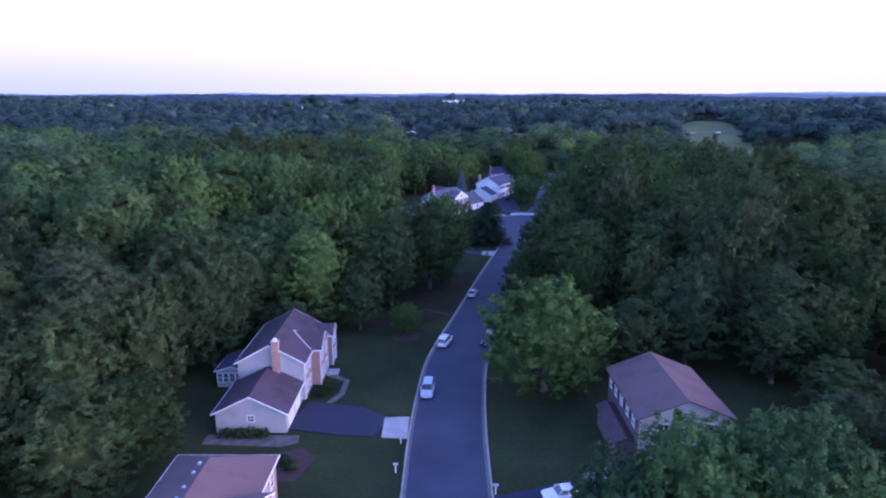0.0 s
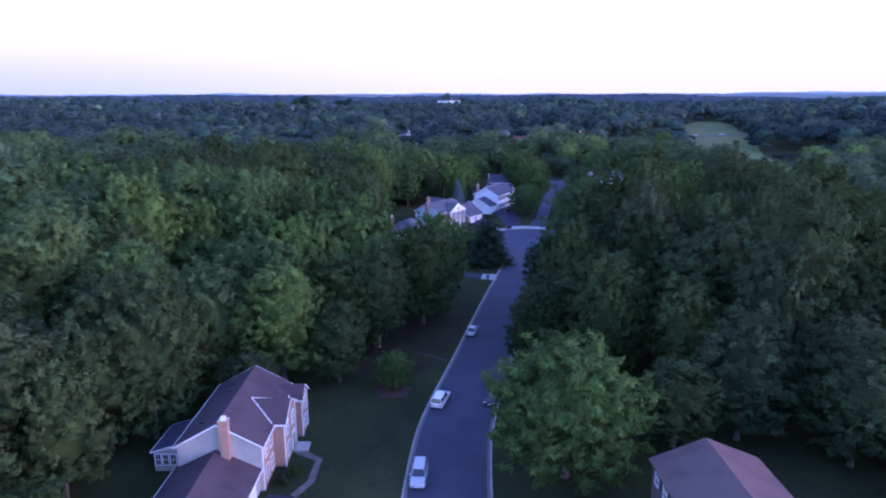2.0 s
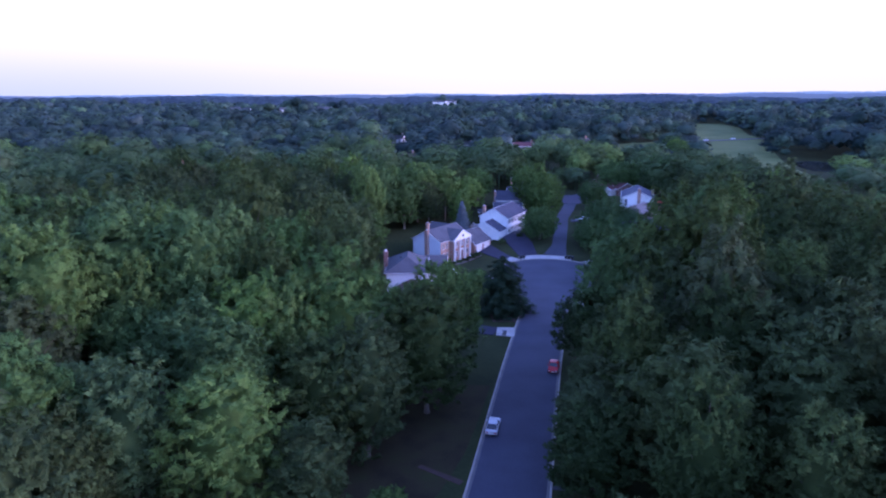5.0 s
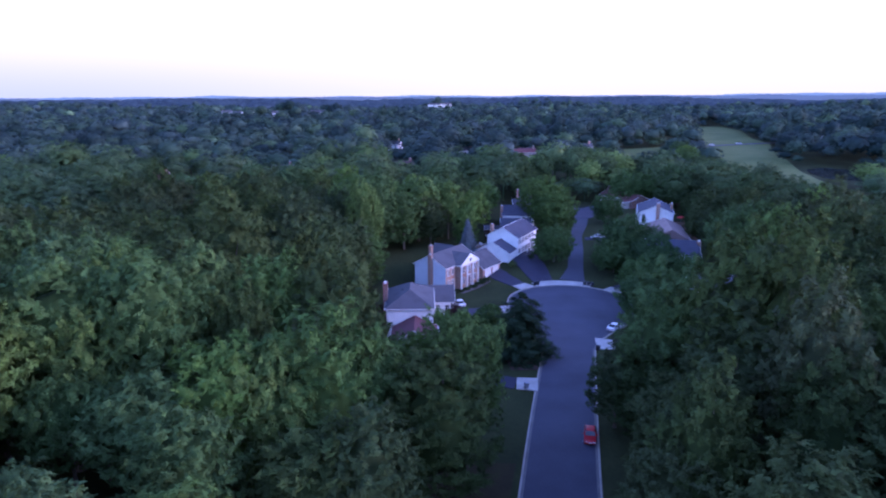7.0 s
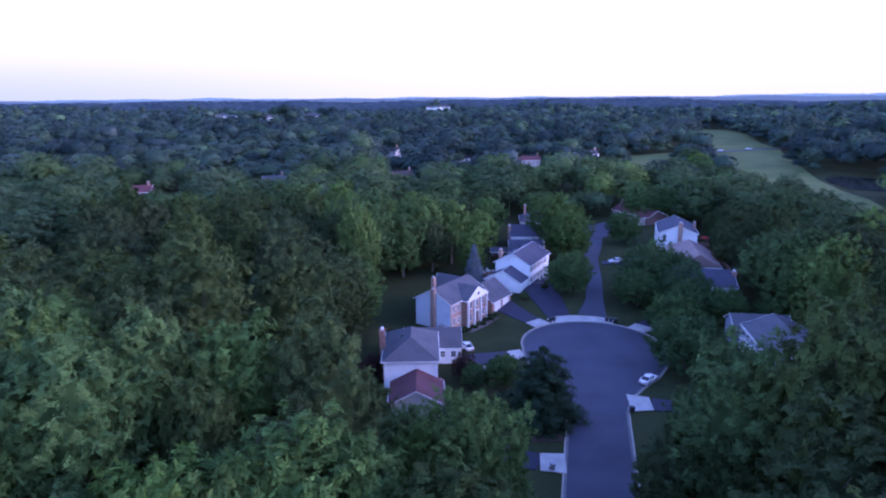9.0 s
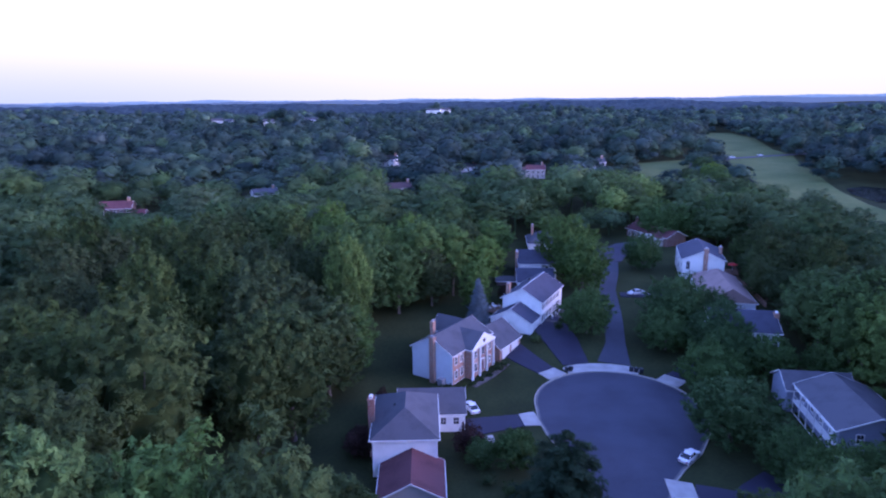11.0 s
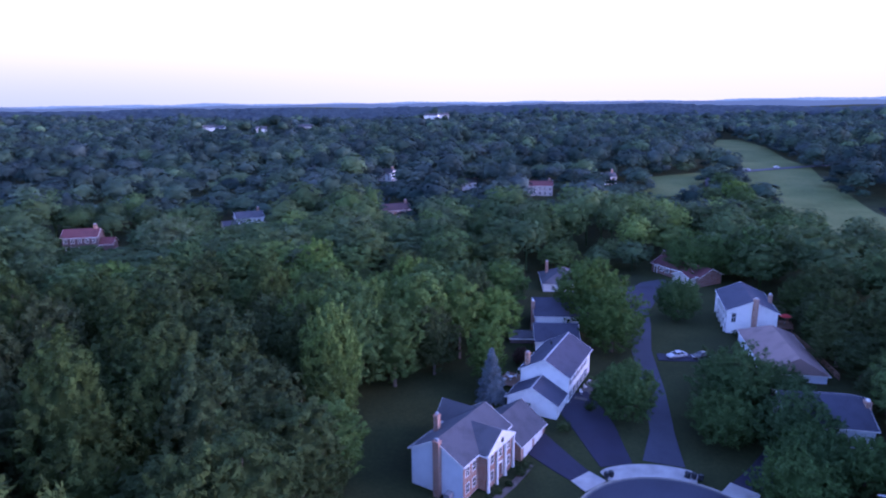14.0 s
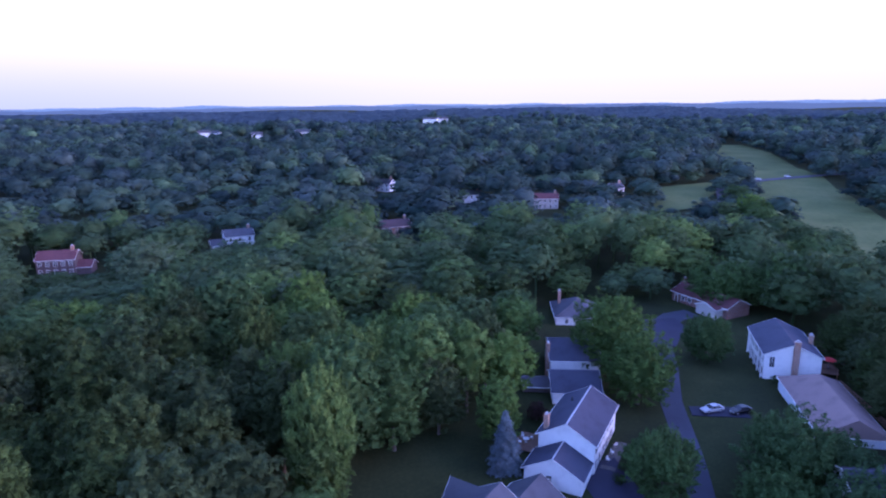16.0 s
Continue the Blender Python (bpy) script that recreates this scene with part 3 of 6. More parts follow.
class House:
    def __init__(self, label, x, y, z, turn=0.0, name="house"):
        self.ob = tagged(new(name), label, "house")
        self.ob.matrix_world = pose(x, y, z, 0, 0, turn)

    def block(self, x0, x1, y0, y1, eave, rise, axis, wall, roof, ends="gable", over=0.4, z0=-0.4, trim=True, thick=0.16):
        """A wing: walls with gables, a roof of real thickness, and white fascia boards."""
        bm = bmesh.new()
        a0, a1, c0, c1 = (y0, y1, x0, x1) if axis == "y" else (x0, x1, y0, y1)
        mid, w = (c0 + c1) / 2, (c1 - c0) / 2
        if ends == "gable":
            prism(bm, [(c0, z0), (c1, z0), (c1, eave), (mid, eave + rise), (c0, eave)], axis, a0, a1)
        else:
            box(bm, x0, x1, y0, y1, z0, eave)
            if ends != "hip":
                prism(bm, [(c0, eave), (c1, eave), (mid, eave + rise)], axis, a0, a0 + 0.2)
        part("wall", bm, wall, self.ob)
        bm = bmesh.new()
        drop = over * rise / w
        zr, ze = eave + rise + thick, eave - drop + thick
        if ends == "gable":
            prism(bm, [(c0 - over, ze), (mid, zr), (c1 + over, ze), (c1 + over, ze - thick + 0.01), (mid, zr - thick + 0.01), (c0 - over, ze - thick + 0.01)], axis, a0 - over, a1 + over)
        else:
            lo = [bm.verts.new((x, y, ze)) for x, y in ((x0 - over, y0 - over), (x1 + over, y0 - over), (x1 + over, y1 + over), (x0 - over, y1 + over))]
            run = w * 0.9
            ends_at = [(mid, a0 + run), (mid, a1 - run)] if ends == "hip" else [(mid, a0 - over), (mid, a1 - run)]
            top = [bm.verts.new((*p, zr) if axis == "y" else (p[1], p[0], zr)) for p in ends_at]
            if axis == "y":
                faces = ((lo[0], lo[1], top[0]), (lo[1], lo[2], top[1], top[0]), (lo[2], lo[3], top[1]), (lo[3], lo[0], top[0], top[1]))
            else:
                faces = ((lo[3], lo[0], top[0]), (lo[0], lo[1], top[1], top[0]), (lo[1], lo[2], top[1]), (lo[2], lo[3], top[0], top[1]))
            for f in faces:
                bm.faces.new(f)
            low = [bm.verts.new(v.co - Vector((0, 0, thick))) for v in lo]
            bm.faces.new(low[::-1])
            for i in range(4):
                bm.faces.new((low[i], low[(i + 1) % 4], lo[(i + 1) % 4], lo[i]))
        part("roof", bm, roof, self.ob)
        if not trim:
            return
        bm = bmesh.new()
        if ends == "gable":
            for a in (a0 - over - 0.05, a1 + over + 0.005):
                prism(bm, [(c0 - over, ze + 0.015), (mid, zr + 0.015), (c1 + over, ze + 0.015), (c1 + over, ze - 0.18), (mid, zr - 0.18), (c0 - over, ze - 0.18)], axis, a, a + 0.045)
            sides = [(c0 - over - 0.10, c0 - over - 0.004), (c1 + over + 0.004, c1 + over + 0.10)]
            for s0, s1 in sides:
                prism(bm, [(s0, ze - 0.2), (s1, ze - 0.2), (s1, ze - 0.03), (s0, ze - 0.03)], axis, a0 - over, a1 + over)
        else:
            o = over + 0.09
            for b in ((x0 - o, x1 + o, y0 - o, y0 - over - 0.004), (x0 - o, x1 + o, y1 + over + 0.004, y1 + o), (x0 - o, x0 - over - 0.004, y0 - over, y1 + over), (x1 + over + 0.004, x1 + o, y0 - over, y1 + over)):
                box(bm, *b, ze - 0.2, ze - 0.03)
        part("fascia", bm, M_TRIM, self.ob, "white painted fascia boards and gutters")

    def at(self, x, y, z, facing):
        return Matrix.Translation((x, y, z)) @ Matrix.Rotation(radians(TURNS[facing]), 4, "Z")

    def window(self, x, y, z, facing, w=1.0, h=1.5, shutters=False, arch=False):
        """A sash window at the middle of its opening on a wall's face."""
        m = self.at(x, y, z, facing)
        t = 0.12
        bm = bmesh.new()
        ring(bm, w / 2, h / 2, t, -0.09, 0.02, m)
        win = part("window", bm, M_TRIM, self.ob, "white sash window frame")
        for name, b in (("meeting_rail", (-w / 2, w / 2, -0.04, 0.04)), ("glazing_bar", (-0.025, 0.025, 0.04, h / 2)), ("glazing_bar", (-0.025, 0.025, -h / 2, -0.04))):
            bm = bmesh.new()
            box(bm, b[0], b[1], -0.07, -0.032, b[2], b[3], m)
            part(name, bm, M_TRIM, win)
        for z0, z1 in ((-h / 2, -0.002), (0.002, h / 2)):
            bm = bmesh.new()
            box(bm, -w / 2, w / 2, -0.03, 0.02, z0, z1, m)
            part("pane", bm, M_GLASS, win, "dark window glass")
        if arch:
            bm = bmesh.new()
            prism(bm, [(w / 2 * math.cos(a), h / 2 + t + w / 2 * math.sin(a)) for a in np.linspace(0, math.pi, 10)], "y", -0.05, 0.02, m)
            part("arched_pane", bm, M_GLASS, win, "dark arched window glass")
        if shutters:
            for s in (-1, 1):
                bm = bmesh.new()
                c = s * (w / 2 + t + 0.24)
                box(bm, c - 0.22, c + 0.22, -0.06, 0.01, -h / 2, h / 2, m)
                part("shutter", bm, M_SHUTTER, win, "dark louvred shutter")

    def door(self, x, y, z0, facing, w=1.0, h=2.1, mat=None):
        m = self.at(x, y, z0, facing)
        bm = bmesh.new()
        for b in ((-w / 2 - 0.2, -w / 2, 0, h), (w / 2, w / 2 + 0.2, 0, h), (-w / 2 - 0.25, w / 2 + 0.25, h, h + 0.3)):
            box(bm, b[0], b[1], -0.12, 0.02, b[2], b[3], m)
        d = part("door", bm, M_TRIM, self.ob, "white door surround")
        bm = bmesh.new()
        box(bm, -w / 2, w / 2, -0.05, 0.02, 0, h, m)
        leaf = part("door_leaf", bm, mat or M_DOOR, d)
        bm = bmesh.new()
        box(bm, w / 2 - 0.14, w / 2 - 0.08, -0.1, -0.04, 1.0, 1.1, m)
        part("handle", bm, M_METAL, d)
        return leaf

    def garage_door(self, x, y, z0, facing, w=2.6, h=2.15):
        m = self.at(x, y, z0, facing)
        bm = bmesh.new()
        for b in ((-w / 2 - 0.15, -w / 2, 0, h), (w / 2, w / 2 + 0.15, 0, h), (-w / 2 - 0.15, w / 2 + 0.15, h, h + 0.18)):
            box(bm, b[0], b[1], -0.1, 0.02, b[2], b[3], m)
        d = part("garage_door", bm, M_TRIM, self.ob, "white garage door with its frame")
        for k in range(4):
            bm = bmesh.new()
            box(bm, -w / 2, w / 2, -0.05, 0.02, k * h / 4 + 0.015, (k + 1) * h / 4 - 0.015, m)
            part("panel", bm, M_TRIM, d)

    def chimney(self, x, y, w, d, z0, z1, mat=None, shoulder=None, white_cap=False):
        bm = bmesh.new()
        if shoulder:
            box(bm, x - w * 0.8, x + w * 0.8, y - d / 2, y + d / 2, z0, shoulder)
            prism(bm, [(x - w * 0.8, shoulder), (x + w * 0.8, shoulder), (x + w / 2, shoulder + 0.8), (x - w / 2, shoulder + 0.8)], "y", y - d / 2, y + d / 2)
            box(bm, x - w / 2, x + w / 2, y - d / 2, y + d / 2, shoulder + 0.8, z1)
        else:
            box(bm, x - w / 2, x + w / 2, y - d / 2, y + d / 2, z0, z1)
        box(bm, x - w / 2 - 0.08, x + w / 2 + 0.08, y - d / 2 - 0.08, y + d / 2 + 0.08, z1, z1 + 0.22)
        c = part("chimney", bm, mat or M_BRICK, self.ob, "brick chimney stack")
        bm = bmesh.new()
        box(bm, x - w / 4, x + w / 4, y - d / 4, y + d / 4, z1 + 0.22, z1 + 0.6)
        part("flue", bm, M_TRIM if white_cap else M_METAL, c, "white flue cap" if white_cap else "clay flue")

    def box(self, name, b, mat, label=""):
        bm = bmesh.new()
        box(bm, *b)
        return part(name, bm, mat, self.ob, label)

    def veneer(self, name, x0, x1, y0, y1, z0, z1, mat, label=""):
        return self.box(name, (x0, x1, y0, y1, z0, z1), mat, label)


# The two-storey house with a low garage and brick front
h = House("cream two-storey house with brick front, purple-brown roof and attached garage", -25.8, 77.2, 0)
h.block(-4.75, 4.75, 0, 9.6, 2.95, 2.35, "y", M_CREAM, M_SHINGLE_BROWN)
h.block(-4.5, 5.2, 9.6, 25.2, 6.0, 2.7, "y", M_CREAM, M_SHINGLE_BROWN)
h.veneer("brick_front", 5.2, 5.3, 9.7, 25.1, -0.2, 5.8, M_BRICK, "salmon red brick facing")
h.block(1.9, 6.7, 14.6, 20.6, 6.0, 1.75, "x", M_BRICK, M_SHINGLE_BROWN, over=0.3)
for y in (14.3, 20.9):
    bm = bmesh.new()
    tube(bm, [(2.0, 17.6, 7.98), (5.35, y, 6.12)], [0.055, 0.055], 5)
    part("valley_flashing", bm, M_TRIM, h.ob, "white metal valley flashing")
for x, y, z in ((6.7, 14.65, 5.9), (6.7, 20.55, 5.9), (7.3, 22.05, 5.4), (7.3, 25.25, 5.4), (5.3, 9.8, 5.9)):
    h.box("corner_board", (x - 0.06, x + 0.05, y - 0.11, y + 0.11, -0.2, z), M_TRIM, "white corner board")
h.block(3.2, 7.3, 22.0, 25.3, 5.5, 1.3, "x", M_BRICK, M_SHINGLE_BROWN, over=0.25)
h.block(-9.4, -4.5, 13.8, 20.0, 2.7, 0.7, "y", M_CREAM, M_SHINGLE_DARK, over=0.25)
h.chimney(1.3, 9.15, 1.0, 0.85, 0, 9.3, white_cap=True)
h.window(0.0, 0, 2.1, "S", 0.8, 0.8)
for y in (11.2, 13.3):
    h.window(5.3, y, 4.5, "E", 0.95, 1.5)
    h.window(5.3, y, 1.6, "E", 0.95, 1.6)
for y in (16.2, 18.9):
    h.window(6.7, y, 4.6, "E", 1.0, 1.6)
h.window(6.7, 16.2, 1.7, "E", 1.2, 1.7)
h.door(6.7, 18.9, 0.2, "E", 1.1, 2.2)
h.window(7.3, 23.65, 4.3, "E", 1.1, 1.5)
h.window(7.3, 23.65, 1.6, "E", 1.3, 1.6)
for k in range(5):
    h.window(-8.9 + k * 0.95, 13.8, 1.6, "S", 0.6, 1.4)
for x, y, z in ((-1.2, 19.4, 7.75), (-1.4, 21.6, 7.65), (-2.4, 12.4, 7.1)):
    h.box("roof_vent", (x - 0.18, x + 0.18, y - 0.18, y + 0.18, z, z + 0.42), M_PLASTIC, "dark roof vent")
h.garage_door(4.75, 2.6, 0.1, "E", 2.7)
h.garage_door(4.75, 6.4, 0.1, "E", 2.7)
h.veneer("front_step", 6.9, 8.7, 17.9, 20.0, 0, 0.32, M_CONCRETE, "pale concrete front step")

# The brown-roofed house beside the first one
h = House("brick house with a broad pinkish-brown shingle roof and roof vents", -23.2, 45.0, 0)
h.block(-5.3, 4.9, -3.0, 16.4, 6.2, 2.6, "y", M_CREAM, M_SHINGLE_PINK, "hip")
h.veneer("brick_front", 4.9, 5.0, 0.1, 16.3, -0.2, 6.0, M_BRICK, "salmon red brick facing")
h.block(1.0, 6.2, 4.0, 10.0, 6.0, 1.6, "x", M_BRICK, M_SHINGLE_PINK, over=0.3)
for y in (12.0, 14.4):
    h.window(5.0, y, 4.5, "E")
    h.window(5.0, y, 1.7, "E")
for y in (5.4, 8.6):
    h.window(6.2, y, 4.5, "E")
    h.window(6.2, y, 1.7, "E")
for y, dz in ((11.0, 0), (9.4, 0.0), (7.0, 0), (5.2, 0)):
    h.box("roof_vent", (-1.15, -0.85, y, y + 0.4, 8.0, 8.75), M_METAL, "pale metal roof vent")

# The hillside house across the street
h = House("two-storey white house with a low purple-brown gable roof behind trees", 28.1, 66.3, 2.2)
# side walls mauve: the shade on this white house is put into the colour
h.block(-5.4, 5.4, 0, 13.6, 5.9, 2.2, "y", M_MAUVE, M_SHINGLE_PINK, trim=False)
bm = bmesh.new()
prism(bm, [(-5.4, -0.3), (5.4, -0.3), (5.4, 5.9), (0, 8.1), (-5.4, 5.9)], "y", -0.07, -0.004)
part("gable_siding", bm, M_CREAM, h.ob, "cream siding on the gable end")
h.block(-7.6, -5.4, 1.0, 10.0, 2.3, 0.5, "y", M_MAUVE, M_SHINGLE_BROWN, over=0.3, trim=False)
for y in (2.0, 4.6, 7.2, 9.8, 12.2):
    h.window(-5.4, y, 4.6, "W", 0.9, 1.4, True)
for x in (-2.6, 2.6):
    h.window(x, -0.07, 4.4, "S")
    h.window(x, -0.07, 1.5, "S")

# House with the hipped grey roof by the turning circle
h = House("two-storey white house with hipped grey roof and low red-roofed garage", -8.4, 202.2, 0.2)
h.block(-4.9, 4.9, -1.4, 13.0, 6.2, 2.7, "y", M_WHITE, M_SHINGLE_GREY, "hip")
h.block(-1.5, 9.9, 11.6, 20.0, 3.3, 2.7, "x", M_WHITE, M_SHINGLE_GREY, over=0.3)
h.block(-3.4, 5.6, -10.4, -1.4, 2.2, 2.3, "y", M_CREAM, M_SHINGLE_RED)
h.chimney(-5.4, 4.6, 1.0, 1.5, 0, 9.8, M_BRICK_DARK, white_cap=True)
for y in (1.0, 4.2, 7.4):
    h.window(4.9, y, 4.5, "E")
    h.window(4.9, y, 1.6, "E")
for x in (6.2, 8.4):
    h.window(x, 11.6, 1.9, "S", 0.9, 1.2)
h.box("roof_vent", (-1.9, -1.5, 5.6, 6.0, 7.7, 8.4), M_PLASTIC, "dark roof vent")
h.garage_door(9.9, 13.9, 0.1, "E")
h.garage_door(9.9, 17.6, 0.1, "E")
h.box("downpipe", (4.78, 4.88, -1.5, -1.41, 0.0, 6.1), M_TRIM, "white downpipe")

# House with the white columned portico
h = House("brick-fronted house with white columned portico and grey roof", 0.1, 231.5, 0.6, 54.0)
h.block(0, 15.0, 0, 9.9, 6.1, 2.8, "x", M_PALE_BLUE, M_SHINGLE_GREY)
h.veneer("brick_front", 0.1, 14.9, -0.1, 0.0, -0.2, 5.9, M_BRICK, "salmon red brick facing")
h.block(4.6, 13.4, -1.6, 4.0, 6.0, 2.4, "y", M_BRICK, M_SHINGLE_GREY, over=0.35)
bm = bmesh.new()
prism(bm, [(4.3, 5.75), (13.7, 5.75), (13.7, 6.0), (9.0, 8.4), (4.3, 6.0)], "y", -2.02, -1.62)
part("pediment", bm, M_TRIM, h.ob, "white triangular pediment")
for x in (4.8, 7.6, 10.4, 13.2):
    bm = bmesh.new()
    tube(bm, [(x, -1.85, -0.6), (x, -1.85, 0.3), (x, -1.85, 5.4), (x, -1.85, 5.75)], [0.3, 0.24, 0.21, 0.3], 10)
    part("column", bm, M_TRIM, h.ob, "tall white column")
for x in (6.2, 9.0, 11.8):
    h.window(x, -1.6, 4.5, "S", 0.95, 1.5)
    if x != 9.0:
        h.window(x, -1.6, 1.6, "S", 0.95, 1.6)
h.door(9.0, -1.6, 0.2, "S", 1.1, 2.3)
for x in (1.2, 3.2):
    h.window(x, -0.1, 4.5, "S", 0.95, 1.5)
    h.window(x, -0.1, 1.6, "S", 0.95, 1.6)
h.block(15.0, 24.4, -2.4, 7.6, 2.9, 3.4, "x", M_BRICK, M_SHINGLE_GREY, over=0.35)
h.garage_door(17.6, -2.4, 0.0, "S", 2.9)
h.garage_door(21.8, -2.4, 0.0, "S", 2.9)
h.veneer("garage_front", 15.1, 24.3, -2.46, -2.4, 2.35, 2.85, M_TRIM, "white board over the garage doors")
h.block(10.4, 15.0, 5.2, 12.0, 6.1, 2.72, "y", M_PALE_BLUE, M_SHINGLE_GREY, over=0.3)
h.chimney(-0.45, 4.5, 0.85, 1.1, -0.6, 8.9, shoulder=None)
h.chimney(5.4, 8.5, 0.95, 0.8, 5.0, 9.7, M_BRICK)
h.box("roof_vent", (12.6, 12.9, 6.9, 7.2, 7.4, 8.25), M_PLASTIC, "dark roof vent")
h.box("meter_box", (-1.3, -0.05, 1.6, 2.8, -0.5, 0.9), M_GREYPLASTIC, "grey utility box on the wall")
strip("garden_path", [(4.4, 231.2), (8.6, 236.0), (12.4, 241.4)], [0.6, 0.6, 0.6], 0.1, M_PAVER, "straight worn concrete path along a house front", category="path")
bm = bmesh.new()
prism(bm, [(9.0 + 0.45 * math.cos(a), 6.85 + 0.45 * math.sin(a)) for a in np.linspace(0, 2 * math.pi, 14, endpoint=False)], "y", -2.06, -2.01)
part("round_window", bm, M_GLASS, h.ob, "dark round window in the pediment")

# White house behind, with its wing
h = House("two-storey white house with dark roof, shutters and lower garage wing", 22.66, 258.44, 2.7, 61.0)
h.block(0, 16.4, 0, 10.0, 5.8, 2.8, "x", M_WHITE, M_SHINGLE_DARK)
h.block(-6.2, 0, 0.4, 10.4, 2.5, 2.7, "x", M_WHITE, M_SHINGLE_DARK)
for x in (1.8, 4.6, 7.4, 10.2, 13.0):
    h.window(x, 0, 4.5, "S", 0.9, 1.45, True)
    h.window(x, 0, 1.6, "S", 0.9, 1.6, True)
h.box("ridge_cap", (-0.4, 16.8, 4.88, 5.12, 8.72, 8.8), M_METAL, "pale metal ridge cap")
h.box("ridge_cap", (-6.6, -0.02, 5.28, 5.52, 5.32, 5.4), M_METAL, "pale metal ridge cap")
h.garage_door(-3.2, 0.4, 0.0, "S", 4.6)
h.box("roof_vent", (11.0, 11.3, 7.0, 7.3, 7.6, 8.35), M_PLASTIC, "dark roof vent")
h.chimney(1.0, 8.9, 1.0, 0.8, 5.0, 8.9)
h.window(-6.2, 6, 1.3, "W", 0.9, 1.3)

# Two more along the rise
h = House("two-storey white house with grey roof, long lower wing and side chimney", 26.3, 283.2, 2.7, -6)
h.block(-5.6, 4.4, 0, 11.0, 3.5, 2.6, "x", M_WHITE, M_SHINGLE_DARK)
h.block(-5.0, 6.0, 11.0, 25.0, 6.0, 2.6, "x", M_WHITE, M_SHINGLE_DARK)
# wing walls darkened so that only its roof stands out
h.block(-11.5, -5.6, 5.0, 10.5, 2.2, 0.8, "x", M_MAUVE, M_SHINGLE_GREY, over=0.25)
h.chimney(-5.5, 14.0, 0.9, 1.2, -0.2, 8.8, white_cap=True)
h = House("white house with hipped pale grey roof half hidden by trees", 37.5, 329.0, 3.6, -6)
h.block(-6.5, 6.5, 0, 14.0, 3.2, 3.2, "y", M_WHITE, M_SHINGLE_GREY, "hip")
h.chimney(-4.7, 9.5, 0.8, 1.0, 2.0, 7.8)
h.window(-3.5, 0, 1.9, "S", 0.8, 1.2)

# White house with brick end chimney across the rising drive
h = House("two-storey white house with grey-blue roof and brick end chimney", 70.8, 293.4, 3.7, -17)
h.block(0, 11.6, 0, 18.0, 6.0, 2.6, "y", M_WHITE, M_SHINGLE_DARK)
h.chimney(6.3, -0.4, 1.2, 0.8, -0.2, 9.3, shoulder=None)
h.chimney(11.4, 8.6, 0.8, 1.1, -0.2, 8.1)
for y in (2.2, 5.2, 8.2, 11.2, 14.2):
    h.window(0, y, 4.4, "W", 1.0, 1.5, True)
    h.window(0, y, 1.6, "W", 1.0, 1.6, True)
h.window(1.6, 0, 4.2, "S", 1.0, 2.4)
for y in (0.6, 4.4, 8.2, 12.0, 15.8):
    bm = bmesh.new()
    tube(bm, [(-0.42, y, -0.2), (-0.42, y, 5.75)], [0.15, 0.13], 8)
    part("column", bm, M_TRIM, h.ob, "slim white porch column")
h.box("deck", (11.8, 16.0, 2.0, 8.0, 1.6, 1.8), M_DECK, "weathered red-brown timber deck")
for x, y in ((12.2, 2.3), (15.7, 2.3), (15.7, 7.7)):
    h.box("deck_post", (x - 0.08, x + 0.08, y - 0.08, y + 0.08, -0.8, 2.8), M_DECK)
for b in ((11.9, 15.9, 2.2, 2.3, 2.65, 2.75), (15.7, 15.8, 2.3, 7.8, 2.65, 2.75), (11.9, 15.9, 2.2, 2.3, 2.2, 2.28), (15.7, 15.8, 2.3, 7.8, 2.2, 2.28)):
    h.box("deck_rail", b, M_DECK)

h = House("house with cream gable, arched window and pinkish brown roof", 69.5, 262.5, 3.0, -14)
h.block(-4.4, 7.0, 0, 25.0, 3.6, 3.3, "y", M_PALE_BLUE, M_SHINGLE_ROSE, "one_hip")
h.window(0.2, 0, 1.5, "S", 2.0, 1.4)
h.window(1.6, 0, 2.6, "S", 1.6, 1.4, False, True)
h = House("two-storey house with slate blue shingle roof and side chimney", 60.6, 238.2, 2.2, -14)
h.block(-5.0, 8.2, 0, 13.5, 6.0, 2.6, "x", M_PALE_BLUE, M_SHINGLE_DARK)
h.chimney(8.5, 5.0, 0.9, 1.3, -0.2, 8.6, white_cap=True)
for x in (-3.5, 0, 3.5):
    h.window(x, 0, 4.2, "S")

# House with the double porch
h = House("blue-grey house with grey roofs and a white two-level railed porch", 57.6, 199.8, 1.2, -10)
h.block(0, 10.6, 0, 15.0, 6.0, 2.1, "y", M_DUSK_BLUE, M_SHINGLE_GREY, over=0.9)
h.block(-2.0, 9.0, 15.0, 22.0, 5.0, 2.0, "x", M_DUSK_BLUE, M_SHINGLE_GREY)
h.box("porch_floor", (-1.1, 0.0, 0.2, 15.0, 2.9, 3.1), M_TRIM, "white painted porch floor")
for y in np.linspace(0.4, 14.8, 6):
    h.box("porch_post", (-1.05, -0.9, y - 0.08, y + 0.08, -0.4, 5.55), M_TRIM, "white porch post")
for z in (3.45, 4.0, 5.4, 0.9):
    h.box("porch_rail", (-1.03, -0.93, 0.3, 14.9, z, z + 0.1), M_TRIM, "white porch rail")
for y in (2.5, 6.0, 9.5, 13.0):
    h.window(0, y, 4.4, "W", 1.1, 1.6)
for x in (3.0, 8.0):
    h.window(x, 0, 4.2, "S")

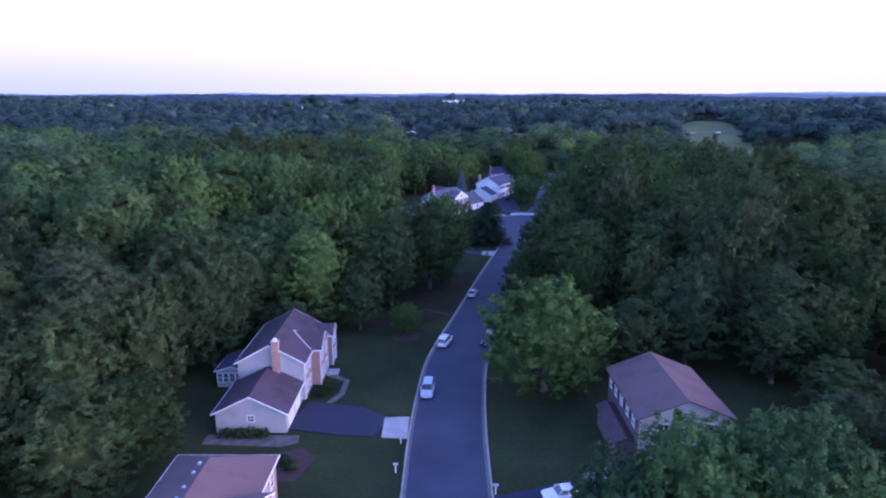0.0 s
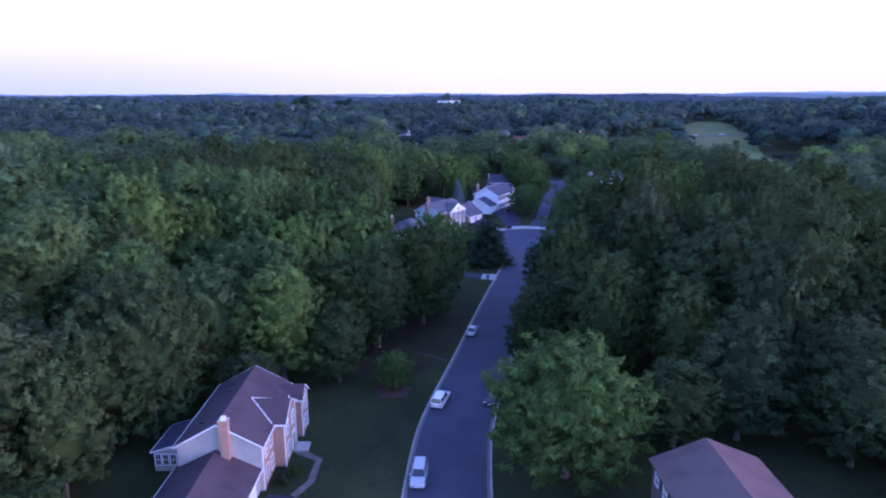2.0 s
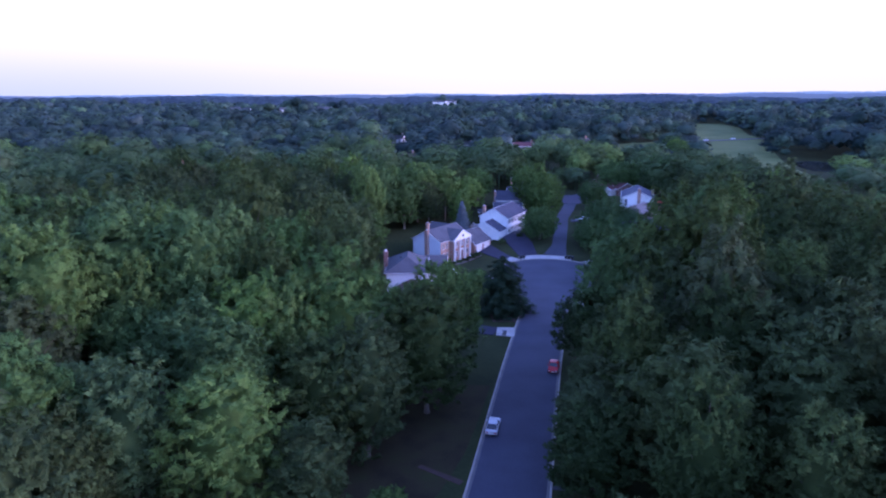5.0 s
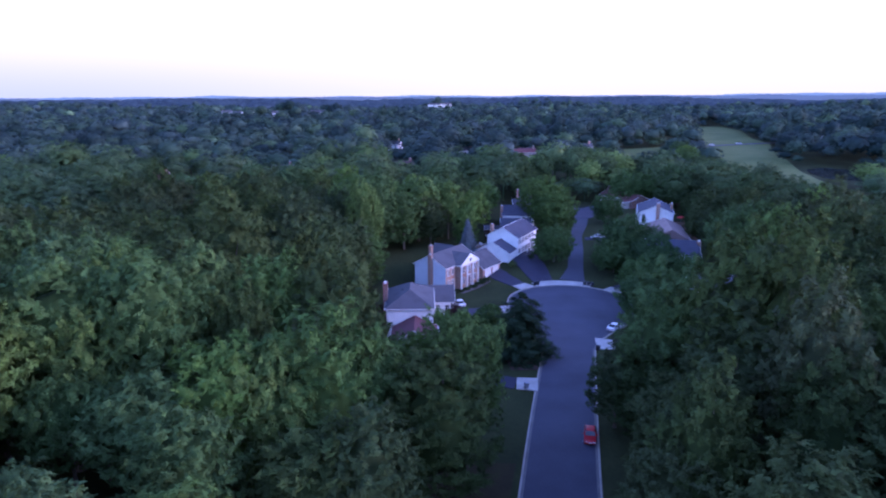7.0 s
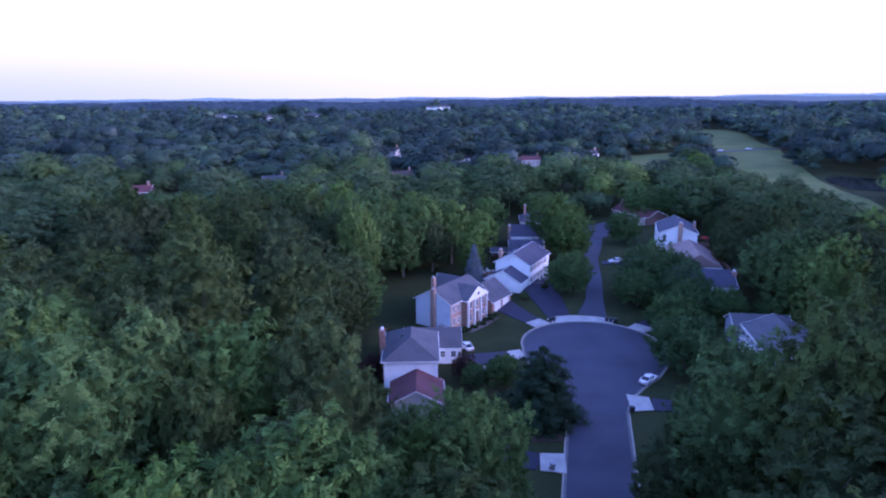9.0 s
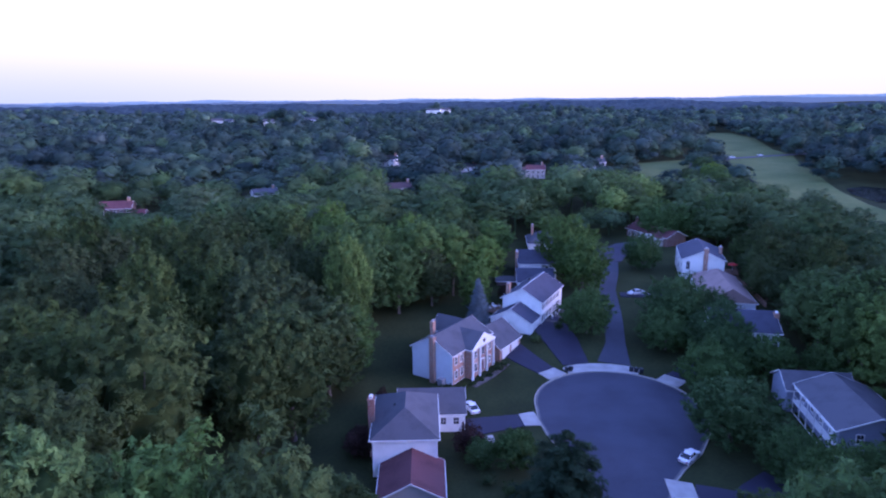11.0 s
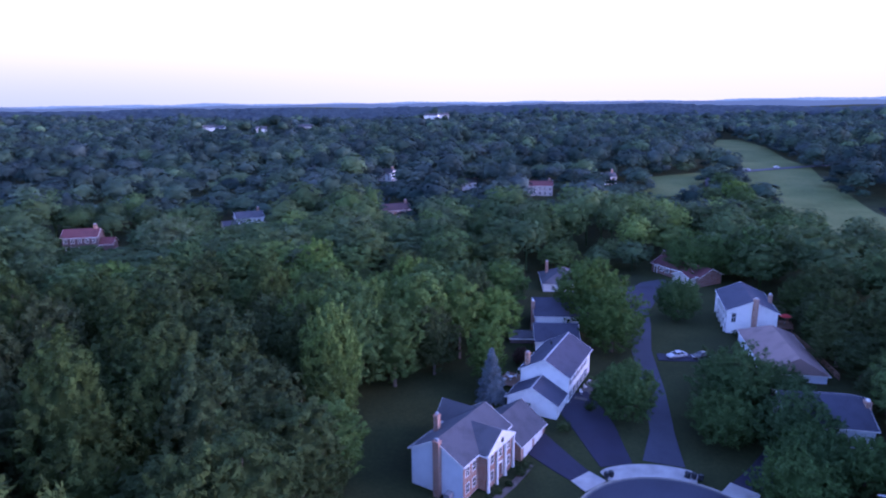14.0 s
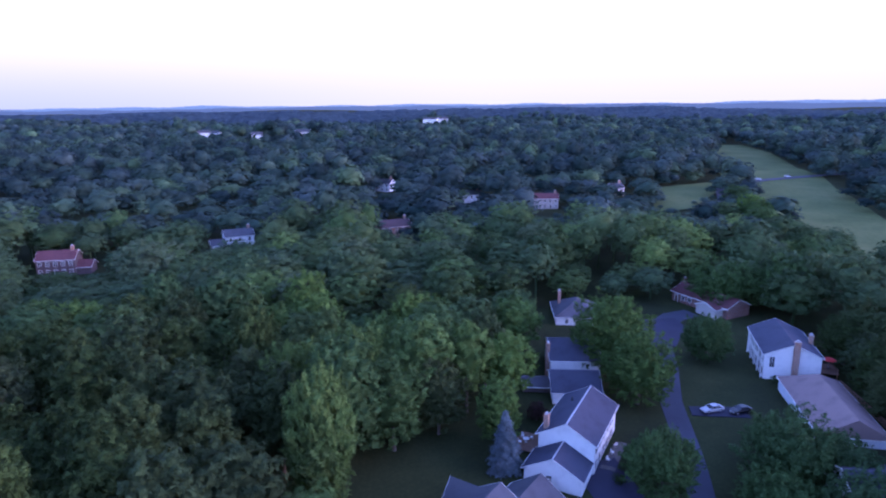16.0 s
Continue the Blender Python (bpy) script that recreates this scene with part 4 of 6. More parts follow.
h = House("low red-brown brick house with a dark roof under trees", 78.0, 346.8, 4.6, -67)
h.block(-5.5, 15.5, -4.0, 5.0, 3.0, 2.1, "x", M_BRICK_DARK, M_SHINGLE_RED)
h.block(7.0, 14.0, -7.0, -3.5, 2.6, 1.4, "y", M_CREAM, M_SHINGLE_RED, over=0.3)
for x in (-1.0, 1.5):
    h.window(x, -4.0, 1.7, "S", 1.4, 1.3)
h.door(-3.7, -4.0, 0.0, "S")
h.chimney(-5.0, 0.5, 0.8, 1.0, 2.0, 6.4, M_BRICK_DARK)


def far_house(label, x, y, turn, w, d, eave, rise, wall, roof, windows=4, chimney=True, wing=0):
    g = House(label, x, y, zat(x, y) - 0.1, turn)
    g.block(-w / 2, w / 2, 0, d, eave, rise, "x", wall, roof)
    for k in range(windows):
        px = -w / 2 + (k + 0.5) * w / windows
        g.window(px, 0, eave - 1.5, "S", 1.1, 1.5)
        if eave > 5:
            g.window(px, 0, 1.6, "S", 1.1, 1.6)
    if chimney:
        g.chimney(w / 2 - 1.5, d / 2, 1.2, 0.9, eave, eave + rise + 1.4)
    if wing > 0:
        g.block(w / 2, w / 2 + wing, 1.0, d - 1, 2.8, 2.0, "x", wall, roof)
    elif wing:
        g.block(-w / 2 + wing, -w / 2, -1.5, d - 3, 2.8, 2.0, "x", wall, roof)
    return g


far_house("two-storey brick house with a red-brown roof in the woods", -141, 392, 10, 13, 9, 6.2, 2.6, M_MAUVE, M_SHINGLE_RED, 5, wing=5)
far_house("white house with grey roof in the woods", -85, 433, 25, 12, 9, 5.8, 2.4, M_WHITE, M_SHINGLE_GREY, 3, wing=-6)
far_house("brick house with brown roof in the woods", -18, 450, 25, 15, 9, 5.6, 2.6, M_BRICK_DARK, M_SHINGLE_BROWN, 5)
far_house("white house with pinkish brown roof in the woods", 64, 517, -5, 15, 9, 6.0, 2.4, M_CREAM, M_SHINGLE_RED, 5)
far_house("pale blue house with slate roof in the woods", 22, 538, 0, 14, 9, 5.0, 2.4, M_PALE_BLUE, M_SHINGLE_DARK, 4)
far_house("white house with grey roof in the woods", 118, 556, 20, 9, 7, 5.2, 2.4, M_WHITE, M_SHINGLE_GREY, 2)
far_house("white house with grey roof in the woods", -33, 590, -30, 12, 8, 5.6, 2.6, M_WHITE, M_SHINGLE_GREY, 3)
for x, y, a, w in ((-315, 1089, 20, 26), (-302, 1096, -15, 20), (-216, 993, 10, 22), (-170, 1058, 0, 34), (13, 1498, -20, 50), (40, 1520, 10, 40), (366, 668, 30, 14), (-1000, 2050, 0, 50), (-930, 2060, 0, 45)):
    g = far_house("far white house standing above the woods", x, y, a, w * 0.6, 10, 8.4, 3.4, M_WHITE, M_SHINGLE_GREY, 4, False)


# Cars
def loft(bm, sections):
    """Skin a row of closed sections of equal count."""
    rings = [[bm.verts.new(p) for p in s] for s in sections]
    k = len(rings[0])
    for a, b in zip(rings, rings[1:]):
        for i in range(k):
            bm.faces.new((a[i], a[(i + 1) % k], b[(i + 1) % k], b[i]))
    bm.faces.new(rings[0][::-1])
    bm.faces.new(rings[-1])


def car(label, mat, x, y, turn, kind="sedan", name="car"):
    """A parked car along its own y axis: front at +y."""
    top = tagged(new(name), label, "car")
    L, W = (4.75, 1.82) if kind == "sedan" else (4.85, 1.92)
    H = 1.45 if kind == "sedan" else 1.78

    def ring(y, w, z0, z1):
        return [(-w * 0.93, y, z0), (w * 0.93, y, z0), (w, y, z0 + 0.18), (w, y, z1 - 0.18), (w * 0.90, y, z1), (-w * 0.90, y, z1), (-w, y, z1 - 0.18), (-w, y, z0 + 0.18)]
    hw, belt = W / 2, 0.92 if kind == "sedan" else 1.05
    bm = bmesh.new()
    loft(bm, [ring(-L / 2, hw * 0.82, 0.42, belt - 0.12), ring(-L / 2 + 0.15, hw * 0.95, 0.28, belt), ring(-L / 4, hw, 0.24, belt + 0.02), ring(0, hw, 0.24, belt), ring(L / 4, hw, 0.24, belt - 0.02), ring(L / 2 - 0.25, hw * 0.95, 0.28, belt - 0.16), ring(L / 2, hw * 0.78, 0.38, belt - 0.32)])
    body = part("body", bm, mat, top)
    f0, f1 = (L * 0.20, L * 0.06) if kind == "sedan" else (L * 0.22, L * 0.09)
    r0, r1 = (-L * 0.40, -L * 0.20) if kind == "sedan" else (-L * 0.485, -L * 0.44)
    bm = bmesh.new()
    lo, hi = hw * 0.90, hw * 0.70
    vs = [bm.verts.new(v) for v in ((-lo, f0, belt - 0.03), (lo, f0, belt - 0.03), (lo, r0, belt - 0.03), (-lo, r0, belt - 0.03), (-hi, f1, H - 0.06), (hi, f1, H - 0.06), (hi, r1, H - 0.06), (-hi, r1, H - 0.06))]
    for f in ((0, 1, 5, 4), (1, 2, 6, 5), (2, 3, 7, 6), (3, 0, 4, 7), (4, 5, 6, 7), (0, 3, 2, 1)):
        bm.faces.new([vs[i] for i in f])
    part("windows", bm, M_GLASS, top, "dark car glass")
    bm = bmesh.new()
    loft(bm, [[(-hi * 0.9, r1 - 0.05, H - 0.07), (hi * 0.9, r1 - 0.05, H - 0.07), (hi * 0.8, r1, H - 0.02), (-hi * 0.8, r1, H - 0.02)], [(-hi - 0.03, r1 + 0.3, H - 0.09), (hi + 0.03, r1 + 0.3, H - 0.09), (hi * 0.92, r1 + 0.3, H), (-hi * 0.92, r1 + 0.3, H)],
              [(-hi - 0.03, f1 - 0.3, H - 0.09), (hi + 0.03, f1 - 0.3, H - 0.09), (hi * 0.92, f1 - 0.3, H), (-hi * 0.92, f1 - 0.3, H)], [(-hi * 0.95, f1 + 0.06, H - 0.09), (hi * 0.95, f1 + 0.06, H - 0.09), (hi * 0.85, f1, H - 0.03), (-hi * 0.85, f1, H - 0.03)]])
    part("roof", bm, mat, top)
    for s in (-1, 1):
        for (ya, yb) in ((f0, f1), ((f0 + r0) / 2 + 0.05, (f1 + r1) / 2), (r0, r1)):
            bm = bmesh.new()
            tube(bm, [(s * (lo + 0.005), ya, belt - 0.02), (s * (hi + 0.012), yb, H - 0.06)], [0.045, 0.04], 5)
            part("pillar", bm, mat, top)
        for yy in (-L * 0.29, L * 0.30):
            bm = bmesh.new()
            tube(bm, [(s * (hw - 0.22), yy, 0.33), (s * (hw + 0.01), yy, 0.33)], [0.33, 0.33], 14)
            wheel = part("wheel", bm, M_RUBBER, top, "black tyre")
            bm = bmesh.new()
            tube(bm, [(s * (hw - 0.05), yy, 0.33), (s * (hw + 0.02), yy, 0.33)], [0.21, 0.2], 10)
            part("rim", bm, M_METAL, wheel, "silver wheel rim")
        bm = bmesh.new()
        box(bm, s * hw * 0.62 - 0.2, s * hw * 0.62 + 0.2, L / 2 - 0.16, L / 2 - 0.02, belt - 0.42, belt - 0.26)
        part("headlight", bm, M_LAMP_CLEAR, top)
        bm = bmesh.new()
        box(bm, s * hw * 0.66 - 0.16, s * hw * 0.66 + 0.16, -L / 2 - 0.01, -L / 2 + 0.12, belt - 0.32, belt - 0.14)
        part("tail_light", bm, M_LAMP_RED, top)
        bm = bmesh.new()
        box(bm, s * (hw + 0.08) - 0.09, s * (hw + 0.08) + 0.09, f0 - 0.35, f0 - 0.2, belt, belt + 0.16)
        part("mirror", bm, mat, top)
    for e in (-1, 1):
        bm = bmesh.new()
        box(bm, -0.26, 0.26, min(e * (L / 2 + 0.015), e * (L / 2 - 0.04)), max(e * (L / 2 + 0.015), e * (L / 2 - 0.04)), 0.46, 0.58)
        part("plate", bm, M_TRIM, top, "blank pale plate")
    top.matrix_world = pose(x, y, zat(x, y) + (0.05 if y < 230 else 0.14), 0, 0, turn)
    return top


car("silver sport utility car parked at the kerb", P_SILVER, -2.35, 88.9, 176, "suv")
car("white minivan parked at the kerb", P_WHITE, 0.35, 108.6, -17, "suv")
car("silver sedan parked at the kerb", P_SILVER, 6.75, 137.6, -13)
car("black car parked at the kerb under a tree", P_BLACK, 8.3, 109.2, 162, "suv")
car("red car parked at the kerb", P_RED, 19.6, 158.4, 166)
car("white car parked on the turning circle", P_WHITE, 36.6, 203.6, -46)
car("silver sedan parked on a side driveway", P_SILVER, 52.4, 278.5, 104)
car("black car parked on a side driveway", P_BLACK, 57.6, 277.2, 104)
car("white car parked on a driveway below a house", P_WHITE, 13.5, 62.6, 100)
car("silver car parked on a driveway below a house", P_SILVER, 18.4, 64.2, 100)
car("white car parked on a driveway", P_WHITE, 3.2, 221.6, 18).location.z = 0.0
for x, y, a in ((241, 619, 60), (272, 634, 70)):
    c = car("white car on the far road", P_WHITE, x, y, a)
    c.location.z = zat(x, y) + 1.15


# Bins and mailboxes
def bin_with_wheels(x, y, mat, label):
    top = tagged(new("wheeled_bin"), label, "bin")
    bm = bmesh.new()
    loft(bm, [[(-0.24, -0.28, 0.06), (0.24, -0.28, 0.06), (0.24, 0.28, 0.06), (-0.24, 0.28, 0.06)], [(-0.31, -0.37, 1.0), (0.31, -0.37, 1.0), (0.31, 0.37, 1.0), (-0.31, 0.37, 1.0)]])
    part("bin_body", bm, mat, top)
    bm = bmesh.new()
    loft(bm, [[(-0.33, -0.4, 1.0), (0.33, -0.4, 1.0), (0.33, 0.42, 1.0), (-0.33, 0.42, 1.0)], [(-0.28, -0.34, 1.1), (0.28, -0.34, 1.1), (0.28, 0.36, 1.08), (-0.28, 0.36, 1.08)]])
    part("lid", bm, mat, top)
    for s in (-1, 1):
        bm = bmesh.new()
        tube(bm, [(s * 0.25, 0.3, 0.13), (s * 0.32, 0.3, 0.13)], [0.13, 0.13], 10)
        part("wheel", bm, M_RUBBER, top)
    top.matrix_world = pose(x, y, 0.19, 0, 0, 20)


for x, y in ((24.4, 237.1), (25.3, 237.4), (37.9, 236.6), (38.8, 236.2), (39.7, 235.7), (29.6, 191.6)):
    bin_with_wheels(x, y, M_PLASTIC, "dark wheeled rubbish bin at the kerb")
bin_with_wheels(12.6, 175.0, M_GREYPLASTIC, "grey wheeled rubbish bin on a driveway apron")


def mailbox(x, y, turn):
    top = tagged(new("mailbox"), "white kerbside mailbox on a post", "mailbox")
    bm = bmesh.new()
    box(bm, -0.06, 0.06, -0.06, 0.06, 0, 1.1)
    part("post", bm, M_TRIM, top)
    bm = bmesh.new()
    prism(bm, [(-0.12, 1.1), (0.12, 1.1), (0.12, 1.27), (0.06, 1.35), (-0.06, 1.35), (-0.12, 1.27)], "y", -0.3, 0.3)
    part("box", bm, M_METAL, top)
    top.matrix_world = pose(x, y, zat(x, y), 0, 0, turn)


mailbox(-5.7, 67.8, 90)
mailbox(6.0, 63.6, 90)
mailbox(-5.5, 74.5, 90)


# Terrace things
def umbrella(x, y, z):
    top = tagged(new("sun_umbrella"), "open red canvas umbrella on a timber deck", "umbrella")
    bm = bmesh.new()
    tube(bm, [(0, 0, 0), (0, 0, 2.5)], [0.03, 0.025], 6)
    part("pole", bm, M_METAL, top)
    bm = bmesh.new()
    tube(bm, [(0, 0, 0), (0, 0, 0.12)], [0.3, 0.28], 10)
    part("base", bm, M_PLASTIC, top)
    for k in range(8):
        bm = bmesh.new()
        a0, a1 = k * math.pi / 4, (k + 1) * math.pi / 4
        r0, r1, r2 = ((0, 0, 2.62),), [(0.8 * math.cos(a), 0.8 * math.sin(a), 2.42) for a in (a0, a1)], [(1.5 * math.cos(a), 1.5 * math.sin(a), 2.1) for a in (a0, a1)]
        v = [bm.verts.new(p) for p in (*r0, *r1, *r2)]
        bm.faces.new((v[0], v[1], v[2]))
        bm.faces.new((v[1], v[3], v[4], v[2]))
        low = bmesh.ops.extrude_face_region(bm, geom=bm.faces[:])
        for u in (e for e in low["geom"] if isinstance(e, bmesh.types.BMVert)):
            u.co.z -= 0.02
        part("canopy_panel", bm, M_RED_CLOTH, top)
    top.matrix_world = pose(x, y, z)


def garden_chair(x, y, z, turn):
    top = tagged(new("garden_chair"), "pale garden chair on a paved terrace", "chair", "garden chairs on the terraces")
    for name, b in (("seat", (-0.26, 0.26, -0.26, 0.26, 0.40, 0.45)), ("backrest", (-0.26, 0.26, 0.22, 0.27, 0.47, 0.95))):
        bm = bmesh.new()
        box(bm, *b)
        part(name, bm, M_TRIM, top)
    for sx in (-0.22, 0.22):
        for sy in (-0.22, 0.22):
            bm = bmesh.new()
            tube(bm, [(sx, sy, 0), (sx, sy, 0.40)], [0.025, 0.025], 5)
            part("leg", bm, M_TRIM, top)
    top.matrix_world = pose(x, y, z, 0, 0, turn)


umbrella(86.3, 294.0, 5.5)
patch("terrace", [(24.2, 260.2), (26.6, 259.2), (31.4, 267.6), (29.6, 268.6)], 0.14, M_PAVER, "worn paved terrace before a white house", "terrace")
for x, y, a in ((26.2, 262.0, 30), (27.6, 264.2, 100), (28.9, 266.6, 200)):
    garden_chair(x, y, zat(x, y) + 0.15, a)


def timber_fence(points):
    top = tagged(new("timber_fence"), "weathered red-brown timber fence behind a house", "fence")
    for (x0, y0), (x1, y1) in zip(points, points[1:]):
        n = max(2, int(math.hypot(x1 - x0, y1 - y0) / 2.2))
        for k in range(n):
            f = k / n
            x, y = x0 + (x1 - x0) * f, y0 + (y1 - y0) * f
            bm = bmesh.new()
            box(bm, x - 0.07, x + 0.07, y - 0.07, y + 0.07, zat(x, y) - 0.1, zat(x, y) + 1.5)
            part("post", bm, M_DECK, top)
        for z in (0.35, 0.75, 1.15, 1.42):
            bm = bmesh.new()
            tube(bm, [(x0, y0, zat(x0, y0) + z), (x1, y1, zat(x1, y1) + z)], [0.09, 0.09], 4)
            part("board", bm, M_DECK, top)


timber_fence([(85.5, 288.5), (84.0, 279.0), (79.6, 262.0)])
patch("front_step", [(4.6, 209.6), (6.4, 209.9), (6.2, 212.2), (4.4, 211.9)], 0.16, M_CONCRETE, "pale concrete step beside a driveway", "step")


def timber_deck(x, y, z, turn, w, d):
    top = tagged(new("timber_deck"), "low red-brown timber deck behind a house", "deck")
    n = 16
    for k in range(n):
        bm = bmesh.new()
        box(bm, -w / 2 + k * w / n + 0.01, -w / 2 + (k + 1) * w / n - 0.01, -d / 2, d / 2, 0.5, 0.56)
        part("board", bm, M_DECK, top)
    for sx in (-1, 1):
        for sy in (-1, 1):
            bm = bmesh.new()
            box(bm, sx * (w / 2 - 0.1) - 0.07, sx * (w / 2 - 0.1) + 0.07, sy * (d / 2 - 0.1) - 0.07, sy * (d / 2 - 0.1) + 0.07, -0.4, 0.5)
            part("post", bm, M_DECK, top)
    top.matrix_world = pose(x, y, z, 0, 0, turn)


def garden_table(x, y, z):
    top = tagged(new("garden_table"), "small pale round garden table on a deck", "table")
    bm = bmesh.new()
    tube(bm, [(0, 0, 0.70), (0, 0, 0.74)], [0.6, 0.6], 16)
    part("tabletop", bm, M_TRIM, top)
    bm = bmesh.new()
    tube(bm, [(0, 0, 0), (0, 0, 0.05), (0, 0, 0.70)], [0.28, 0.05, 0.05], 8)
    part("pedestal", bm, M_METAL, top)
    top.matrix_world = pose(x, y, z)


DZ = zat(12.8, 268.6)
timber_deck(12.8, 268.6, DZ, 61, 6.4, 4.4)
garden_table(12.6, 268.4, DZ + 0.565)
for x, y, a in ((11.4, 268.0, 80), (13.8, 269.4, -100), (12.2, 270.0, -20)):
    garden_chair(x, y, DZ + 0.565, a)

# Trees
rng = np.random.default_rng(11)
ICO = {}
for sub in (1, 2):
    bm = bmesh.new()
    bmesh.ops.create_icosphere(bm, subdivisions=sub, radius=1.0)
    ICO[sub] = (np.array([v.co for v in bm.verts]), np.array([[v.index for v in f.verts] for f in bm.faces]))
    bm.free()


def unit(v):
    return v / np.maximum(np.linalg.norm(v, axis=-1, keepdims=True), 1e-6)


def sprays(points, normals, size, g, along=None, slim=0.42, jitter=0.34):
    """Small pointed leaf sprays, a triangle each, at the points, facing roughly along the normals; along: where their tips point."""
    k = len(points)
    n = unit(normals + g.normal(0, jitter, (k, 3)))
    lead = g.normal(0, 1, (k, 3)) if along is None else along + g.normal(0, 0.4, (k, 3))
    u = unit(lead - n * (lead * n).sum(1, keepdims=True))
    w = np.cross(n, u)
    s = size * g.uniform(0.5, 1.45, (k, 1))
    v = np.stack([points - u * s * 0.5 - w * s * slim, points - u * s * 0.5 + w * s * slim, points + u * s + n * s * 0.1], 1).reshape(-1, 3)
    return v, np.arange(3 * k).reshape(k, 3)


def broadleaf(g, R=6.0, base=7.0, top=24.0, lobes=16, leaves=1700, size=0.8, sub=2, tufts=240, core=0.66, ragged=0.2, calm=0.0):
    """A crown of boughs bulging from an uneven dome, clad in plumes of leaf sprays that point up and outwards. Returns vertices, triangles and which are inner ones."""
    mid, hz = base + (top - base) * 0.5, (top - base) / 2
    k = np.arange(lobes)
    zc = 1 - 1.8 * (k + 0.5) / lobes
    a = k * 2.39996 + g.uniform(-0.7, 0.7, lobes)
    ring = np.sqrt(1 - zc ** 2)
    bough = np.stack([ring * np.cos(a), ring * np.sin(a), zc], 1)
    reach = g.uniform(0.08, 0.42, lobes) * (1 - 0.45 * calm)
    sharp = g.uniform(0.035, 0.11, lobes) * (1 + calm)

    def dome(d):
        """How far the crown reaches along each direction: full shoulders, a rounded top and bulging boughs."""
        p = np.where(d[:, 2] > 0, 2.15, 3.6)
        full = (np.abs(d[:, 2]) ** p + np.hypot(d[:, 0], d[:, 1]) ** p) ** (-1 / p)
        low = np.where(d[:, 2] < -0.45, 1 + 0.2 * (d[:, 2] + 0.45), 1.0)
        return 0.78 * full * low + np.max(reach * np.exp(-(1 - d @ bough.T) / sharp), 1)

    scale = np.array((R, R, hz))
    v0, t0 = ICO[sub]
    V = [v0 * (dome(v0) * core * g.uniform(0.82, 1.06, len(v0)))[:, None] * scale + (0, 0, mid)]
    T = [t0]
    # plumes: tips of boughs, each with its own axis
    f = (np.arange(tufts) + 0.5) / tufts
    turn, up = np.arange(tufts) * 2.39996, 1 - 1.9 * f ** 1.1
    d = unit(np.stack([np.sqrt(1 - up ** 2) * np.cos(turn), np.sqrt(1 - up ** 2) * np.sin(turn), up], 1) + g.normal(0, 0.09, (tufts, 3)))
    foot = d * (dome(d) * g.uniform(0.72, 0.94 + ragged * 0.5, tufts))[:, None] * scale + (0, 0, mid)
    out = unit(d / scale * R)
    axis = unit(out * g.uniform(0.5, 1.0, (tufts, 1)) + (0, 0, 0.62) + g.normal(0, 0.22, (tufts, 3)))
    length, girth = R * g.uniform(0.13, 0.30, tufts), R * g.uniform(0.07, 0.13, tufts)
    pick = g.choice(tufts, leaves, p=(length * girth) / (length * girth).sum())
    f = g.uniform(0, 1, leaves)
    e = g.normal(0, 1, (leaves, 3))
    e = unit(e - axis[pick] * (e * axis[pick]).sum(1, keepdims=True))
    p = foot[pick] + axis[pick] * (length[pick] * (f - 0.25))[:, None] + e * (girth[pick] * (1.15 - 0.95 * f) * g.uniform(0.3, 1.1, leaves))[:, None]
    v, t = sprays(p, 0.75 * (1 - 0.75 * calm) * e + (0.6 + 0.5 * calm) * out[pick] + (0, 0, 0.45), size, g, axis[pick] + 0.55 * e, jitter=0.34 - 0.2 * calm)
    V.append(v)
    T.append(t + len(v0))
    T = np.concatenate(T)
    return np.concatenate(V), T, np.arange(len(T)) < len(t0)


def conifer(g, R=3.0, base=1.0, top=13.0, whorls=16, leaves=4200, size=0.5, round_top=0.0):
    """A tiered crown: rings of drooping boughs round a cone."""
    n = 8
    ang = np.arange(n) * 6.283 / n
    V = [np.concatenate([np.stack([R * 0.6 * np.cos(ang), R * 0.6 * np.sin(ang), np.full(n, base + 0.4)], 1), [[0, 0, top - 1.0]]])]
    T, count = [np.array([[i, (i + 1) % n, n] for i in range(n)])], n + 1
    for k in range(whorls):
        f = k / (whorls - 1)
        z = base + (top - base) * f
        r = R * ((1 - f) ** (0.9 - 0.5 * round_top)) + 0.15
        arms = max(4, int(9 * (1 - f) + 4))
        for j in range(arms):
            a = 6.283 * j / arms + k * 0.7 + g.uniform(-0.2, 0.2)
            rr = r * g.uniform(0.7, 1.2)
            m = max(2, int(leaves / (whorls * arms)))
            s = np.sqrt(g.uniform(0.05, 1, m))
            p = np.stack([rr * s * math.cos(a), rr * s * math.sin(a), z - 0.28 * rr * s + 0.1 * rr], 1) + g.normal(0, 0.16, (m, 3)) * (1 + rr * 0.2)
            v, t = sprays(p, np.tile([math.cos(a) * 0.7, math.sin(a) * 0.7, 0.8], (m, 1)), size * (0.5 + 0.5 * (1 - f)), g)
            V.append(v)
            T.append(t + count)
            count += len(v)
    T = np.concatenate(T)
    return np.concatenate(V), T, np.arange(len(T)) < n


